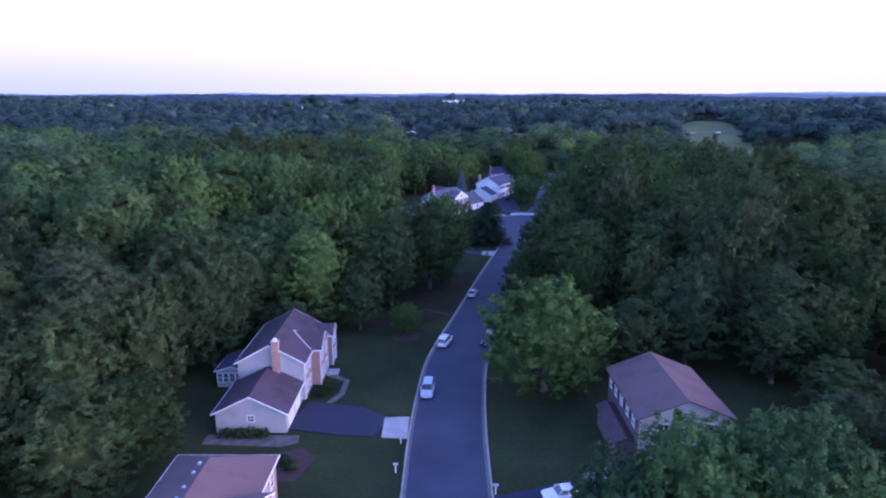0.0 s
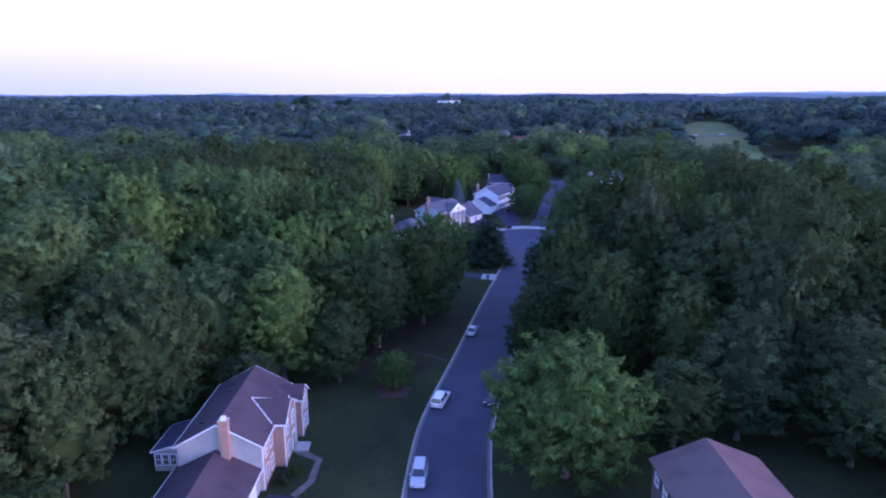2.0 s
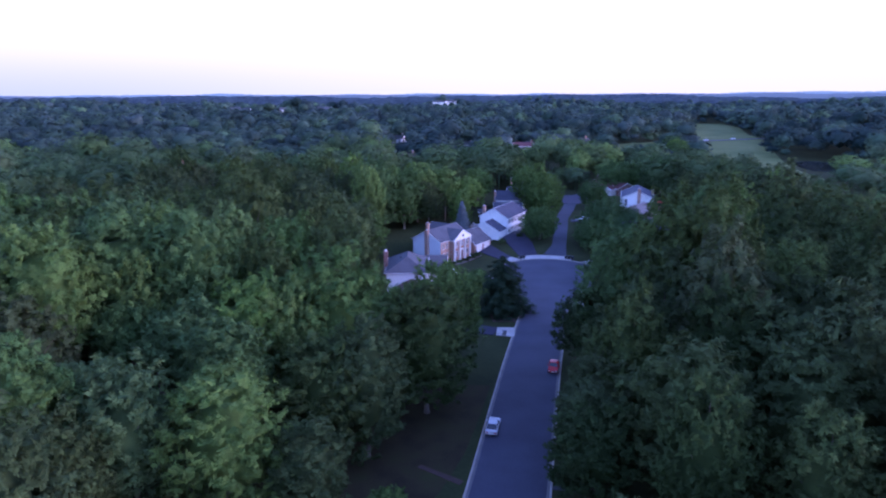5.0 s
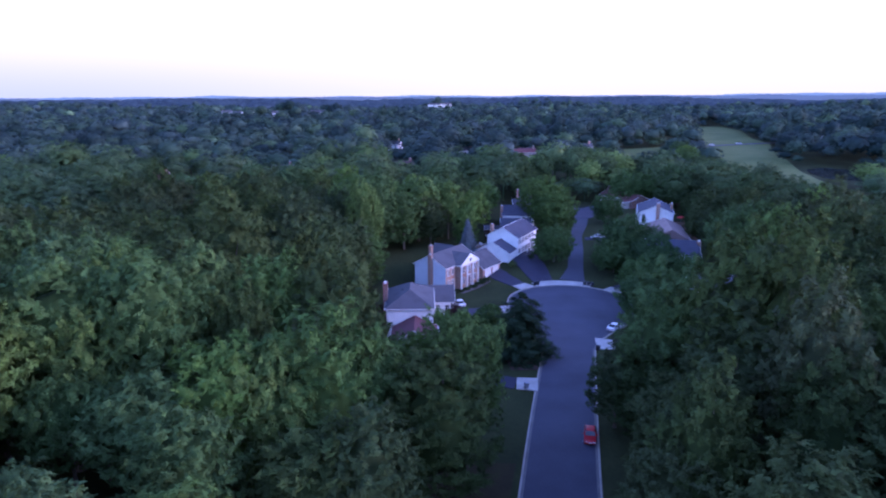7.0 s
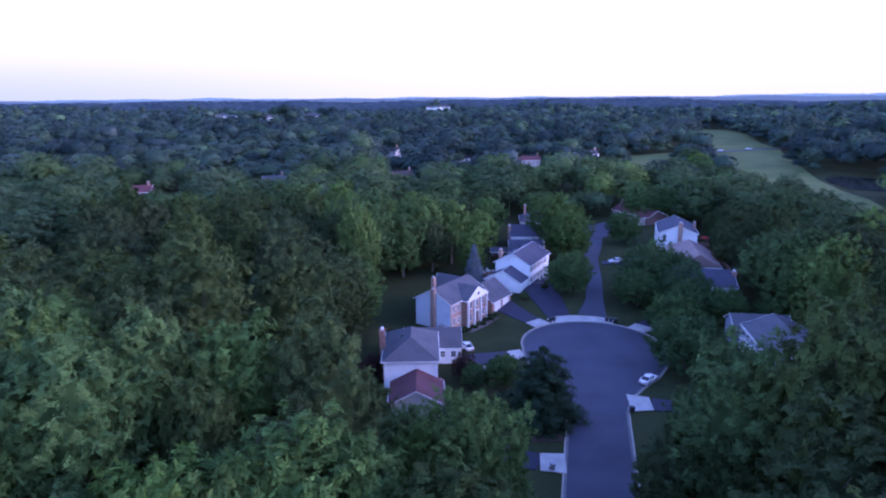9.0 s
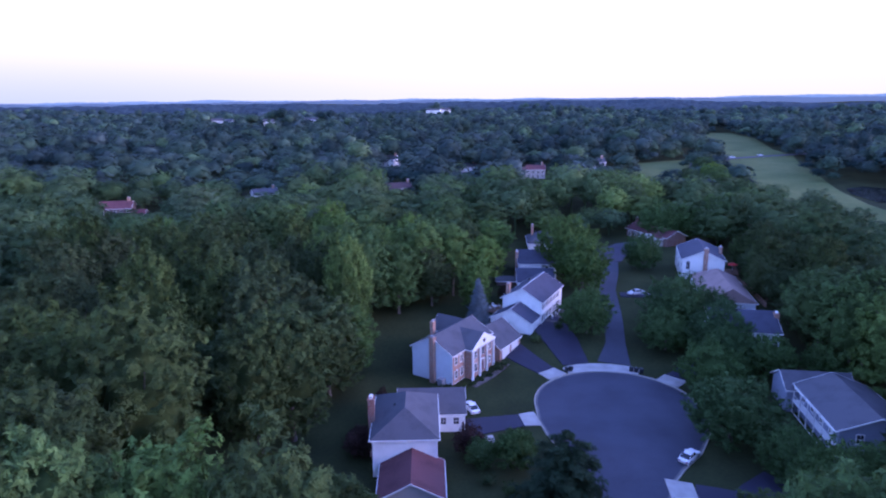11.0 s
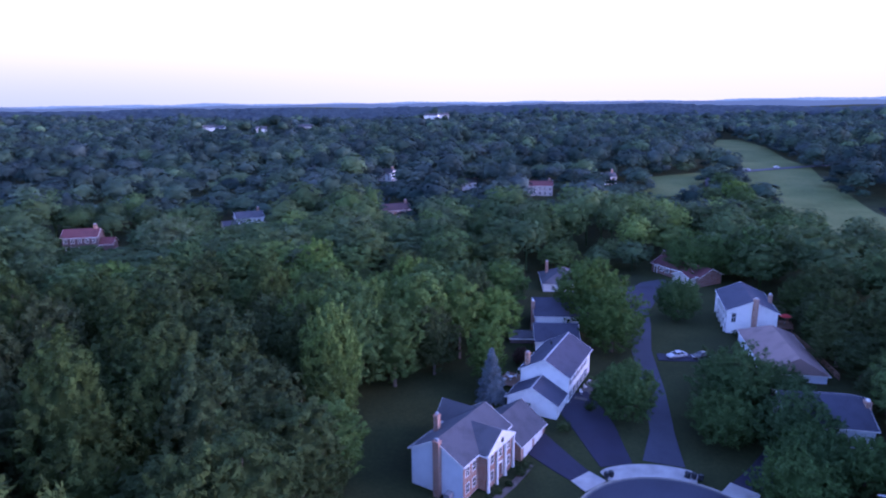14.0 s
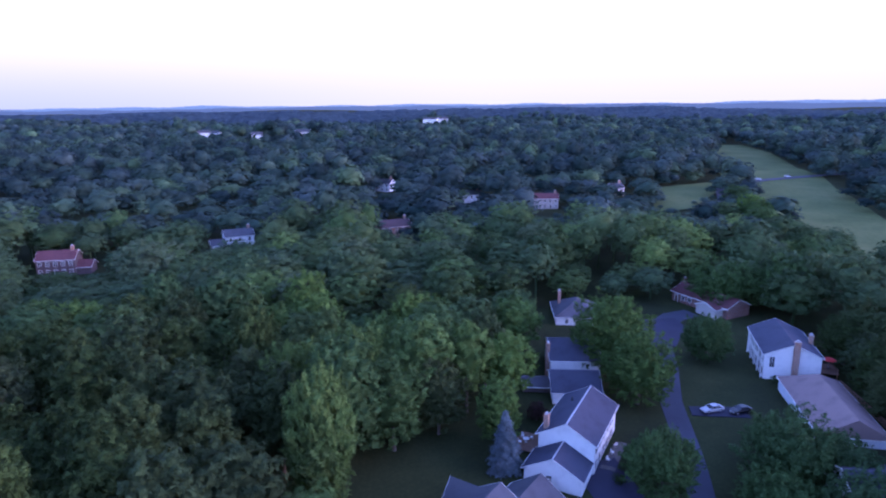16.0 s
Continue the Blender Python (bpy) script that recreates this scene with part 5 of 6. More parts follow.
def trunk_mesh(g, top, r, lean=0.5, limbs=5):
    bm = bmesh.new()
    path = [(0, 0, -0.3), (0, 0, 0.6), (g.uniform(-lean, lean) * 0.5, g.uniform(-lean, lean) * 0.5, top * 0.45), (g.uniform(-lean, lean), g.uniform(-lean, lean), top)]
    tube(bm, path, [r * 1.5, r, r * 0.75, r * 0.15], 7)
    for k in range(limbs):
        a, z = k * 2.4 + g.uniform(0, 1), top * g.uniform(0.4, 0.7)
        s = top * g.uniform(0.12, 0.2)
        tube(bm, [(0, 0, z), (math.cos(a) * s * 0.5, math.sin(a) * s * 0.5, z + s * 0.5), (math.cos(a) * s, math.sin(a) * s, z + s * 1.2)], [r * 0.45, r * 0.3, r * 0.08], 5)
    me = bpy.data.meshes.new("trunk")
    bmesh.ops.recalc_face_normals(bm, faces=bm.faces)
    bm.to_mesh(me)
    bm.free()
    me.materials.append(M_BARK)
    return me


PROTO = {}


def prototype(key, crown, trunk, leaf):
    v, t, inner = crown
    PROTO[key] = (mesh_from("crown", v, t, leaf, smooth=True, inner=inner), trunk)


for k in range(8):
    g = np.random.default_rng(100 + k)
    prototype(("wood", k), broadleaf(g, 6.3, 6.5 + 1.5 * (k % 3), 24.0, 17 + k % 4, 5600, 0.65, 2, tufts=360, calm=0.15), trunk_mesh(g, 20, 0.36), M_LEAF)
for k in range(4):
    g = np.random.default_rng(150 + k)
    prototype(("edge", k), broadleaf(g, 6.0, 0.8, 24.0, 21 + k % 4, 5800, 0.65, 2, tufts=370, calm=0.15), trunk_mesh(g, 20, 0.36), M_LEAF)
    prototype(("farther", k), broadleaf(g, 6.3, 5.5 + 1.5 * (k % 3), 24.0, 18 + k % 4, 2600, 0.92, 2, tufts=230, calm=0.3), trunk_mesh(g, 20, 0.36), M_LEAF)
    # the same crowns again, with shade put into the leaf colour
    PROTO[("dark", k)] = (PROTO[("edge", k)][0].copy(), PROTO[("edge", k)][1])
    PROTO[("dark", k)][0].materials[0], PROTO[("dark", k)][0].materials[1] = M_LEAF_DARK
for k in range(3):
    g = np.random.default_rng(200 + k)
    prototype(("round", k), broadleaf(g, 5.0, 0.8, 10.0, 20, 4600, 0.50, 2), trunk_mesh(g, 7.5, 0.24), M_LEAF)
for k in range(3):
    g = np.random.default_rng(250 + k)
    prototype(("broad", k), broadleaf(g, 8.0, 0.6, 14.0, 24, 7600, 0.58, 2, 460, 0.62), trunk_mesh(g, 9.5, 0.32), M_GARDEN)
g = np.random.default_rng(300)
prototype(("lime", 0), broadleaf(g, 6.5, 2.0, 18.0, 24, 8000, 0.58, 2, 460, 0.62), trunk_mesh(g, 14, 0.4), M_LIME)
prototype(("street", 0), broadleaf(g, 6.5, 1.2, 18.0, 26, 9000, 0.55, 2, 520, 0.6, 0.4), trunk_mesh(g, 14, 0.4), M_STREET)
prototype(("spruce", 0), conifer(g, leaves=9000, size=0.55), trunk_mesh(g, 12, 0.2, 0.05, 0), M_BLUE)
prototype(("pine", 0), conifer(g, 4.5, 0.8, 14.0, 13, 8000, 0.62, 0.9), trunk_mesh(g, 13, 0.25, 0.05, 0), M_NEEDLE)
g = np.random.default_rng(310)
prototype(("maple", 0), broadleaf(g, 5.0, 0.5, 10.0, 16, 4200, 0.45, 2), trunk_mesh(g, 7.5, 0.2), M_MAPLE)
NATURAL = {"maple": (5.0, 10.0), "wood": (6.0, 24.0), "edge": (6.0, 24.0), "farther": (6.0, 24.0), "dark": (6.0, 24.0), "round": (5.0, 10.0), "broad": (8.0, 14.0), "lime": (6.5, 18.0), "street": (6.5, 18.0), "spruce": (3.0, 13.0), "pine": (4.5, 14.0)}


def tree(kind, x, y, top, radius, label, group="", variant=None, name="tree"):
    """A tree on the ground whose highest leaves stand about top metres above it."""
    kinds = [k for k in PROTO if k[0] == kind]
    crown, trunk = PROTO[kinds[int(rng.integers(len(kinds))) if variant is None else variant]]
    ob = tagged(new(name), label, "tree", group)
    R, H = NATURAL[kind]
    ob.matrix_world = pose(x, y, zat(x, y), 0, 0, float(rng.uniform(0, 360))) @ Matrix.Diagonal((radius / R, radius / R, top / H, 1))
    for n, me in (("trunk", trunk), ("crown", crown)):
        new(n, me).parent = ob
    return ob


# Trees that stand out by themselves
tree("street", 15.4, 88.6, 16.6, 8.6, "large ragged green broadleaf tree leaning over the street")
tree("broad", 17.4, 52.6, 9.6, 5.6, "full green broadleaf tree in front of a house", variant=2)
tree("broad", 25.0, 53.5, 11.4, 7.0, "full green broadleaf tree in front of a house", variant=0)
tree("broad", 34.0, 53.5, 12.6, 7.6, "full green broadleaf tree in front of a house", variant=1)
tree("street", -7.0, 114.0, 5.8, 2.8, "small bright green ornamental tree on a lawn")
tree("pine", 13.8, 190.5, 12.4, 6.8, "dark dense pine beside the street")
tree("spruce", 7.7, 260.8, 10.6, 3.0, "pointed blue spruce behind a house")
tree("broad", 32.8, 254.0, 10.4, 6.2, "round green tree between two driveways", variant=1)
tree("street", 36.8, 298, 17.8, 8.6, "tall green tree in front of white houses")
tree("street", 38.5, 283, 14.5, 7.0, "tall green tree in front of white houses")
tree("edge", 42.0, 306, 12.5, 5.0, "tall green tree in front of white houses")
tree("broad", 48.5, 246.0, 9.0, 6.2, "dark broadleaf tree beside the shared driveway", variant=0)
tree("broad", 54.0, 253.5, 11.8, 7.6, "broad green tree beside the shared driveway", variant=2)
tree("broad", 57.5, 240.0, 10.5, 6.4, "broad green tree beside a house", variant=0)
tree("broad", 57.0, 235.0, 8.0, 5.2, "broad green tree beside a house", variant=2)
tree("broad", 60.5, 251.0, 9.0, 6.0, "broad green tree beside the shared driveway", variant=1)
tree("round", 57.5, 262.0, 5.5, 4.2, "broad green tree beside the shared driveway", variant=1)
tree("broad", 50.0, 226.0, 9.5, 6.2, "broad tree beside the turning circle", variant=2)
tree("broad", 56.0, 231.5, 9.0, 6.0, "broad tree beside the turning circle", variant=0)
tree("broad", 62.6, 229.6, 8.0, 5.8, "broad tree beside a house", variant=1)
tree("broad", 73.5, 228.0, 6.0, 4.6, "broad tree beside a house", variant=2)
tree("broad", 45.8, 209.0, 10.5, 7.8, "broad tree beside the turning circle", variant=1)
tree("broad", 49.5, 197.0, 7.6, 5.0, "broad tree beside a house", variant=0)
tree("broad", 62.5, 304.0, 10.6, 5.8, "rounded dark tree on a lawn", variant=0)
tree("round", 9.0, 202.0, 6.5, 3.6, "dark shrubby tree beside a driveway", variant=1)
tree("maple", 1.6, 206.5, 5.2, 2.6, "dark red ornamental maple by a house")
tree("maple", -15.6, 207.0, 5.0, 3.0, "dark red ornamental maple by a house")
tree("maple", 16.2, 277.2, 4.0, 2.0, "dark red ornamental maple behind a house")
tree("maple", -13.4, 222.4, 4.2, 1.4, "dark red ornamental maple by a house")
tree("round", 3.4, 203.0, 4.6, 2.6, "dark shrubby tree beside a driveway", variant=2)
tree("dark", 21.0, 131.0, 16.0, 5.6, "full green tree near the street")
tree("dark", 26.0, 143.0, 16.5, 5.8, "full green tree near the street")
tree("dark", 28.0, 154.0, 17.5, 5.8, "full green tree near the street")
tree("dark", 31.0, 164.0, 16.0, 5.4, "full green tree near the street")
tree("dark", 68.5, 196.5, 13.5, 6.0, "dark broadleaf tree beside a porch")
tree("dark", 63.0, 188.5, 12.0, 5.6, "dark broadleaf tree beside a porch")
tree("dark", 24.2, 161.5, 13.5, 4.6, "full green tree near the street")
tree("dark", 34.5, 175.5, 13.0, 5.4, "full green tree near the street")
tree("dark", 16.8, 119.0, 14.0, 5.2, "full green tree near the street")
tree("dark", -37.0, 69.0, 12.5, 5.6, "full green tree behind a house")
tree("lime", 0.2, 159.5, 19.6, 6.6, "full bright green tree near the street")
for x, y, top, r in ((-19.4, 276.5, 20.5, 6.5), (-22.5, 252.0, 24.0, 5.8), (-30.0, 268.0, 21.0, 6.0), (-11.0, 287.0, 17.0, 5.6), (-47.0, 150.0, 25.0, 6.5), (-22.0, 141.0, 22.5, 6.2)):
    tree("lime", x, y, top, r, "light yellow-green broadleaf tree among darker woods")
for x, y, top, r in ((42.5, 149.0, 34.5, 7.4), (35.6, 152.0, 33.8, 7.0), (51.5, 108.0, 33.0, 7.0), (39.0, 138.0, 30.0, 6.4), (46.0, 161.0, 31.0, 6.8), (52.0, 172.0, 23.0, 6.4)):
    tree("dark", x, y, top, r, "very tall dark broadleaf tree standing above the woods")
# crown runs into the roof, placed to cover it from the camera
tree("broad", 86.1, 343.8, 13.2, 11.6, "broad green tree spreading over the roof of a low house", variant=2)
tree("broad", 101.5, 337.5, 16.0, 9.4, "broad green tree beside a low house", variant=2)
tree("broad", 49.0, 187.5, 11.0, 5.2, "broad tree in front of a porch", variant=1)


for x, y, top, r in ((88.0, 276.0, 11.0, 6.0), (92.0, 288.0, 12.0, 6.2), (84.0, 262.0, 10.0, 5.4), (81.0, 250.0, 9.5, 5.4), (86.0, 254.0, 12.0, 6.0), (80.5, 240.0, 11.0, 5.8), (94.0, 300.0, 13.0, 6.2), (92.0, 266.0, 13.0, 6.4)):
    tree("dark", x, y, top, r, "tree behind a row of houses, its leaves darkened as in shade")


for x, y, top, r in ((150.0, 449.0, 15.5, 7.0), (146.0, 436.0, 14.5, 6.6), (158.5, 470.0, 16.0, 7.2), (168.0, 503.0, 15.0, 7.0), (139.0, 456.0, 14.0, 6.4)):
    tree("farther", x, y, top, r, "rounded green tree at the edge of a field")


def shrub(x, y, r, h_, label="clipped dark green shrub by a house"):
    g = np.random.default_rng(int(abs(x * 31 + y * 17) * 10))
    v, t, inner = broadleaf(g, r, 0.0, h_, 7, 420, 0.24, 1, 40)
    ob = new("shrub", mesh_from("shrub", v, t, M_LEAF_DARK, inner=inner))
    ob.location = (x, y, zat(x, y) - 0.05)
    tagged(ob, label, "shrub", "shrubs round the houses")


for x, y, r, hh in ((-29.0, 76.2, 1.0, 1.2), (-27.3, 76.0, 1.1, 1.3), (-25.6, 76.1, 1.2, 1.4), (-23.9, 76.0, 1.0, 1.2), (-18.6, 88.2, 1.0, 1.2), (-17.6, 90.2, 0.9, 1.0), (-18.6, 68.6, 1.1, 1.2), (-19.8, 70.0, 0.9, 1.1),
                    (-3.2, 229.9, 1.0, 1.2)):
    shrub(x, y, r, hh)
for x, y, r, hh in ((-2.2, 229.4, 1.2, 1.4), (-0.4, 229.6, 1.1, 1.3), (2.6, 231.0, 0.7, 0.8), (4.2, 232.2, 0.7, 0.8), (6.0, 234.0, 0.7, 0.8), (8.0, 236.0, 0.7, 0.8), (10.2, 238.6, 1.2, 1.8), (11.4, 240.2, 1.2, 1.8),
                    (26.4, 256.4, 1.2, 1.5), (28.2, 259.6, 1.2, 1.4), (30.0, 262.8, 1.2, 1.5), (20.0, 250.2, 1.6, 2.2), (72.5, 291.0, 1.3, 1.6), (4.5, 208.5, 1.5, 2.0), (6.5, 206.5, 1.4, 1.8), (4.0, 198.0, 1.5, 2.2), (7.0, 195.0, 1.6, 2.4)):
    shrub(x, y, r, hh)


# Open ground where no woodland tree stands
def inside(poly, x, y):
    c = np.zeros(np.shape(x), bool)
    for (x0, y0), (x1, y1) in zip(poly, poly[1:] + poly[:1]):
        c ^= ((y0 > y) != (y1 > y)) & (x < (x1 - x0) * (y - y0) / (y1 - y0 + 1e-9) + x0)
    return c


OPEN = [
    [(-36, 30), (8, 30), (8, 66), (-4, 100), (2, 130), (-9, 131), (-15, 112), (-19, 107), (-33, 106), (-37, 97), (-38, 88), (-35, 74)],
    [(6, 50), (40, 44), (42, 84), (30, 88), (22, 84), (8, 96)],
    [(-18, 188), (12, 184), (20, 214), (18, 245), (8, 252), (4, 268), (-6, 272), (-13, 262), (-17, 246), (-21, 228), (-24, 207), (-21, 196)],
    [(8, 236), (50, 240), (66, 280), (70, 330), (86, 324), (86, 354), (60, 345), (44, 336), (26, 338), (18, 300), (6, 262)],
    [(56, 234), (76, 232), (86, 285), (92, 318), (86, 322), (76, 336), (60, 336), (56, 300), (57, 270)],
    [(47, 194), (74, 192), (76, 226), (50, 226)],
    [(30, 188), (48, 186), (48, 200), (32, 204)],
    [(24, 172), (31, 172), (39, 182), (50, 190), (34, 192), (25, 182)],
    [(2, 172), (7, 160), (14, 158), (17, 172), (14, 186), (0, 186)],
    [(12, 190), (40, 190), (50, 205), (52, 240), (12, 240)],
    [(50, 226), (66, 222), (64, 250), (48, 250)],
    [(205, 402), (232, 392), (262, 420), (272, 458), (252, 482), (226, 474)],
    [(-5, 147), (8, 145), (12, 172), (-3, 174)],
    FIELD, GREEN2, POND,
]
OPEN.append([(68, 356), (66, 340), (84, 322), (90, 330), (78, 360)])
OPEN_FAR = [(-141, 390, 15), (-85, 430, 12), (-18, 447, 12), (64, 514, 13), (22, 535, 11), (118, 553, 6), (-33, 587, 9), (-125, 385, 12)] + [(kx, ky - 6, 22) for kx, ky in VIEW_KNOLLS if ky < 1700]
road_pts = np.array([(p.x, p.y) for p in LINE])


def is_open(x, y, margin=0.0):
    o = np.zeros(np.shape(x), bool)
    for poly in OPEN:
        o |= inside(poly, x, y)
    d = np.min(np.hypot(x[:, None] - road_pts[None, ::2, 0], y[:, None] - road_pts[None, ::2, 1]), 1)
    o |= d < 9.2 + margin
    o |= np.hypot(x - BULB.x, y - BULB.y) < 19
    # the second circle clears trees on the camera's side
    for cx, cy, r in OPEN_FAR:
        o |= (np.hypot(x - cx, y - cy) < r) | (np.hypot(x - cx * 0.96, y - (cy - 0.9 * r)) < r)
    return o


def scatter(step, x0, x1, y0, y1, g, jitter=0.38):
    X, Y = np.meshgrid(np.arange(x0, x1, step), np.arange(y0, y1, step))
    X = X + g.uniform(-jitter, jitter, X.shape) * step + (np.arange(X.shape[0])[:, None] % 2) * step / 2
    Y = Y + g.uniform(-jitter, jitter, Y.shape) * step
    return X.ravel(), Y.ravel()


SIGHTLINES = [(cx, cy, 0.8 * r, 6.2 if cx < -120 else 7.0 if cy < 480 else 5.0 if cx in (22, 118) else 1.0) for cx, cy, r in OPEN_FAR if r != 22] + [(135, 512, 14, 2.5), (165, 550, 18, 2.5)]
# trees in here are kept low so the field shows to the camera
SIGHT_GAP = [(95, 425), (150, 372), (190, 345), (245, 360), (262, 440), (225, 458), (188, 384), (150, 440), (178, 500), (205, 560), (190, 570), (120, 495)]
# Heights to which the woods reach, by place: x, y, top
TOPS = np.array([(-18, 123, 19), (-47, 124, 25), (-74, 143, 29), (-40, 75, 21), (-40, 218, 27), (-30, 165, 32), (-62, 187, 31), (-86, 295, 25), (-42, 155, 25), (-30, 111, 19), (-20, 276, 23), (-22, 251, 25), (-28, 224, 22), (-54, 221, 24),
                 (115, 351, 22), (115, 256, 24), (100, 300, 20), (80, 200, 26), (43, 149, 33), (52, 108, 33), (29, 122, 20), (19, 132, 16), (28, 150, 17), (45, 172, 26), (74, 332, 18), (62, 342, 15), (52, 92, 17), (48, 66, 10), (62, 80, 12), (-44, 56, 15), (0, 340, 20)], float)


def canopy(x, y, g):
    """Height of the woodland trees above their ground."""
    w = np.exp(-((x[:, None] - TOPS[None, :, 0]) ** 2 + (y[:, None] - TOPS[None, :, 1]) ** 2) / (2 * 16.0 ** 2))
    top = ((w * TOPS[None, :, 2]).sum(1) + 0.12 * 24) / (w.sum(1) + 0.12)
    top = np.where(y > 380, 17.5 + 2.5 * np.sin(x / 47 + y / 61) + 5.0 * sm(560, 660, y) + height(x, y) * 0.9, top)
    top = top + np.where(y > 380, 3.0 * np.sin(x / 19 + 1.5 * np.sin(y / 29)) * np.cos(y / 26), 0)
    hgt = top - 0.5 - np.minimum(height(x, y), 14) + g.normal(0, 2.7, np.shape(x))
    hgt = np.where(inside(SIGHT_GAP, x, y), np.minimum(hgt, 13.0 + g.normal(0, 1.5, np.shape(x))), hgt)
    # the woods are lowered along the camera's sightlines to far houses and lawns
    for cx, cy, r, least in SIGHTLINES:
        d = np.array((cx, cy - 161.0))
        d = d / np.linalg.norm(d)
        along = (cx - x) * d[0] + (cy - y) * d[1]
        across = np.abs((cx - x) * d[1] - (cy - y) * d[0])
        hgt = np.where((along > -2) & (along < 150) & (across < r), np.minimum(hgt, least + 0.14 * along + g.uniform(-1.5, 0.5, np.shape(x))), hgt)
    # further height caps that clear the camera's view of houses and field
    hgt = np.where((x > 44) & (x < 66) & (y > 172) & (y < 200), np.minimum(hgt, 6.5 + (195 - y) * 0.43), hgt)
    hgt = np.where((x > 48) & (x < 74) & (y > 200) & (y < 238), np.minimum(hgt, 5.5 + (232 - y) * 0.34), hgt)
    hgt = np.where((x > 36) & (x < 62) & (y > 150) & (y < 200), np.minimum(hgt, 5.5 + (200 - y) * 0.43), hgt)
    hgt = np.where((x > 122) & (y > 240) & (y < 400), np.minimum(hgt, 15.5 + g.normal(0, 1.2, np.shape(x))), hgt)
    hgt = np.where((x > -34) & (x < -10) & (y > 165) & (y < 205), np.minimum(hgt, 20.5 - (y - 165) * 0.45), hgt)
    front = (x > -14) & (x < 15) & (y > 125) & (y < 192)
    return np.where(front, np.minimum(hgt, 10.5 + (176 - y) * 0.42), hgt)


g = np.random.default_rng(5)
tx, ty = scatter(10.9, -330, 360, 52, 430, g, 0.34)
keep = (np.abs(tx) < 0.76 * np.maximum(ty, 30) + 24) & ~is_open(tx, ty)
tx, ty = tx[keep], ty[keep]
th = canopy(tx, ty, g)
edge = is_open(tx + 5, ty) | is_open(tx - 5, ty) | is_open(tx, ty - 6) | is_open(tx, ty + 6)
skirt = edge | is_open(tx + 13, ty) | is_open(tx - 13, ty) | is_open(tx, ty - 20) | is_open(tx, ty + 13) | is_open(tx - 9, ty - 12) | is_open(tx + 9, ty - 12) | (ty < 75)
th = np.maximum(np.where(edge, th * g.uniform(0.7, 0.98, len(th)), th), 3.5)
tr = np.minimum(g.uniform(5.0, 7.7, len(th)) * (0.6 + 0.4 * th / 24), 0.5 * th + 0.6)


def remote(x, y):
    """How far a tree stands from the whole flight."""
    return np.maximum(np.maximum(1.43 * np.abs(x), 50), y - 161) + 0.1 * np.abs(x)


order = np.argsort(remote(tx, ty))
NEAR = 300
for rank, i in enumerate(order[:NEAR]):
    # share of shade-coloured trees by place, higher where the woods lie in shade
    in_shade = rng.uniform() < (0.97 if tx[i] > 14 and ty[i] < 150 else 0.75 if tx[i] > 62 else 0.5 if tx[i] > 14 and ty[i] < 190 else 1.0 if ty[i] < 112 else 1.0 if (tx[i] < -30 and 178 < ty[i] < 290) or (tx[i] < -12 and 178 < ty[i] < 236) or (-24 < tx[i] < -8 and 116 < ty[i] < 134) else 0.0 if -48 < tx[i] < -25 and ty[i] < 145 else 0.15)
    tree("dark" if in_shade else "farther" if rank > 170 else "edge" if skirt[i] else "wood", tx[i], ty[i], th[i], tr[i], "tall broadleaf woodland tree with a dense dark green crown" if not edge[i] else "broadleaf tree at the edge of the woods with full green crown", "woodland trees along the street")


def crowd(name, items, protos, mat, label):
    """One joined stand of trees out of a few crown shapes."""
    V, T, C, I, count = [], [], [], [], 0
    gg = np.random.default_rng(77)
    for x, y, z, r, hh in items:
        v, t, inner = protos[int(gg.integers(len(protos)))]
        a = gg.uniform(0, 6.283)
        ca, sa = math.cos(a), math.sin(a)
        w = np.stack([(v[:, 0] * ca - v[:, 1] * sa) * r / 6.0 + x, (v[:, 0] * sa + v[:, 1] * ca) * r / 6.0 + y, v[:, 2] * hh / 24.0 + z], 1)
        V.append(w)
        T.append(t + count)
        I.append(inner)
        # the last two terms put shade on two stretches of woods into the tint
        C.append(np.full(len(v), min(0.999, max(0.0, 0.5 + 0.3 * math.sin(x / 31 + 1.6 * math.sin(y / 43)) * math.cos(y / 37 + x / 90) + gg.normal(0, 0.24) - 0.9 * (75 < x < 150 and 225 < y < 335) - 0.35 * (x < -55 and 200 < y < 400)))))
        count += len(v)
    return tagged(new(name, mesh_from(name, np.concatenate(V), np.concatenate(T), mat, np.concatenate(C), True, np.concatenate(I))), label, "woodland", "", "stuff")


def with_trunk(c, top=14):
    """A crown with a thin trunk under it."""
    v, t, inner = c
    k = len(v)
    ring = [(0.3 * math.cos(a), 0.3 * math.sin(a), z) for z in (0, top) for a in (0, 2.1, 4.2)]
    f = [(0, 1, 4), (0, 4, 3), (1, 2, 5), (1, 5, 4), (2, 0, 3), (2, 3, 5)]
    return np.concatenate([v, ring]), np.concatenate([t, np.array(f) + k]), np.concatenate([inner, np.ones(6, bool)])


near_protos = [with_trunk(broadleaf(np.random.default_rng(380 + k), 6.0, 6.0 + k % 3, 24.0, 15, 1500, 0.95, 1, tufts=170, calm=0.35)) for k in range(8)]
mid_protos = [with_trunk(broadleaf(np.random.default_rng(400 + k), 6.0, 6.5 + k % 3, 24.0, 12, 600, 1.15, 1, tufts=110, core=0.8, calm=0.6)) for k in range(8)]
g = np.random.default_rng(15)
wx, wy = scatter(13.2, -330, 360, 60, 430, g, 0.36)
keep = (np.abs(wx) < 0.76 * wy + 24) & ~is_open(wx, wy, 2.0) & (remote(wx, wy) > remote(tx, ty)[order[NEAR]] + 3)
wx, wy = wx[keep], wy[keep]
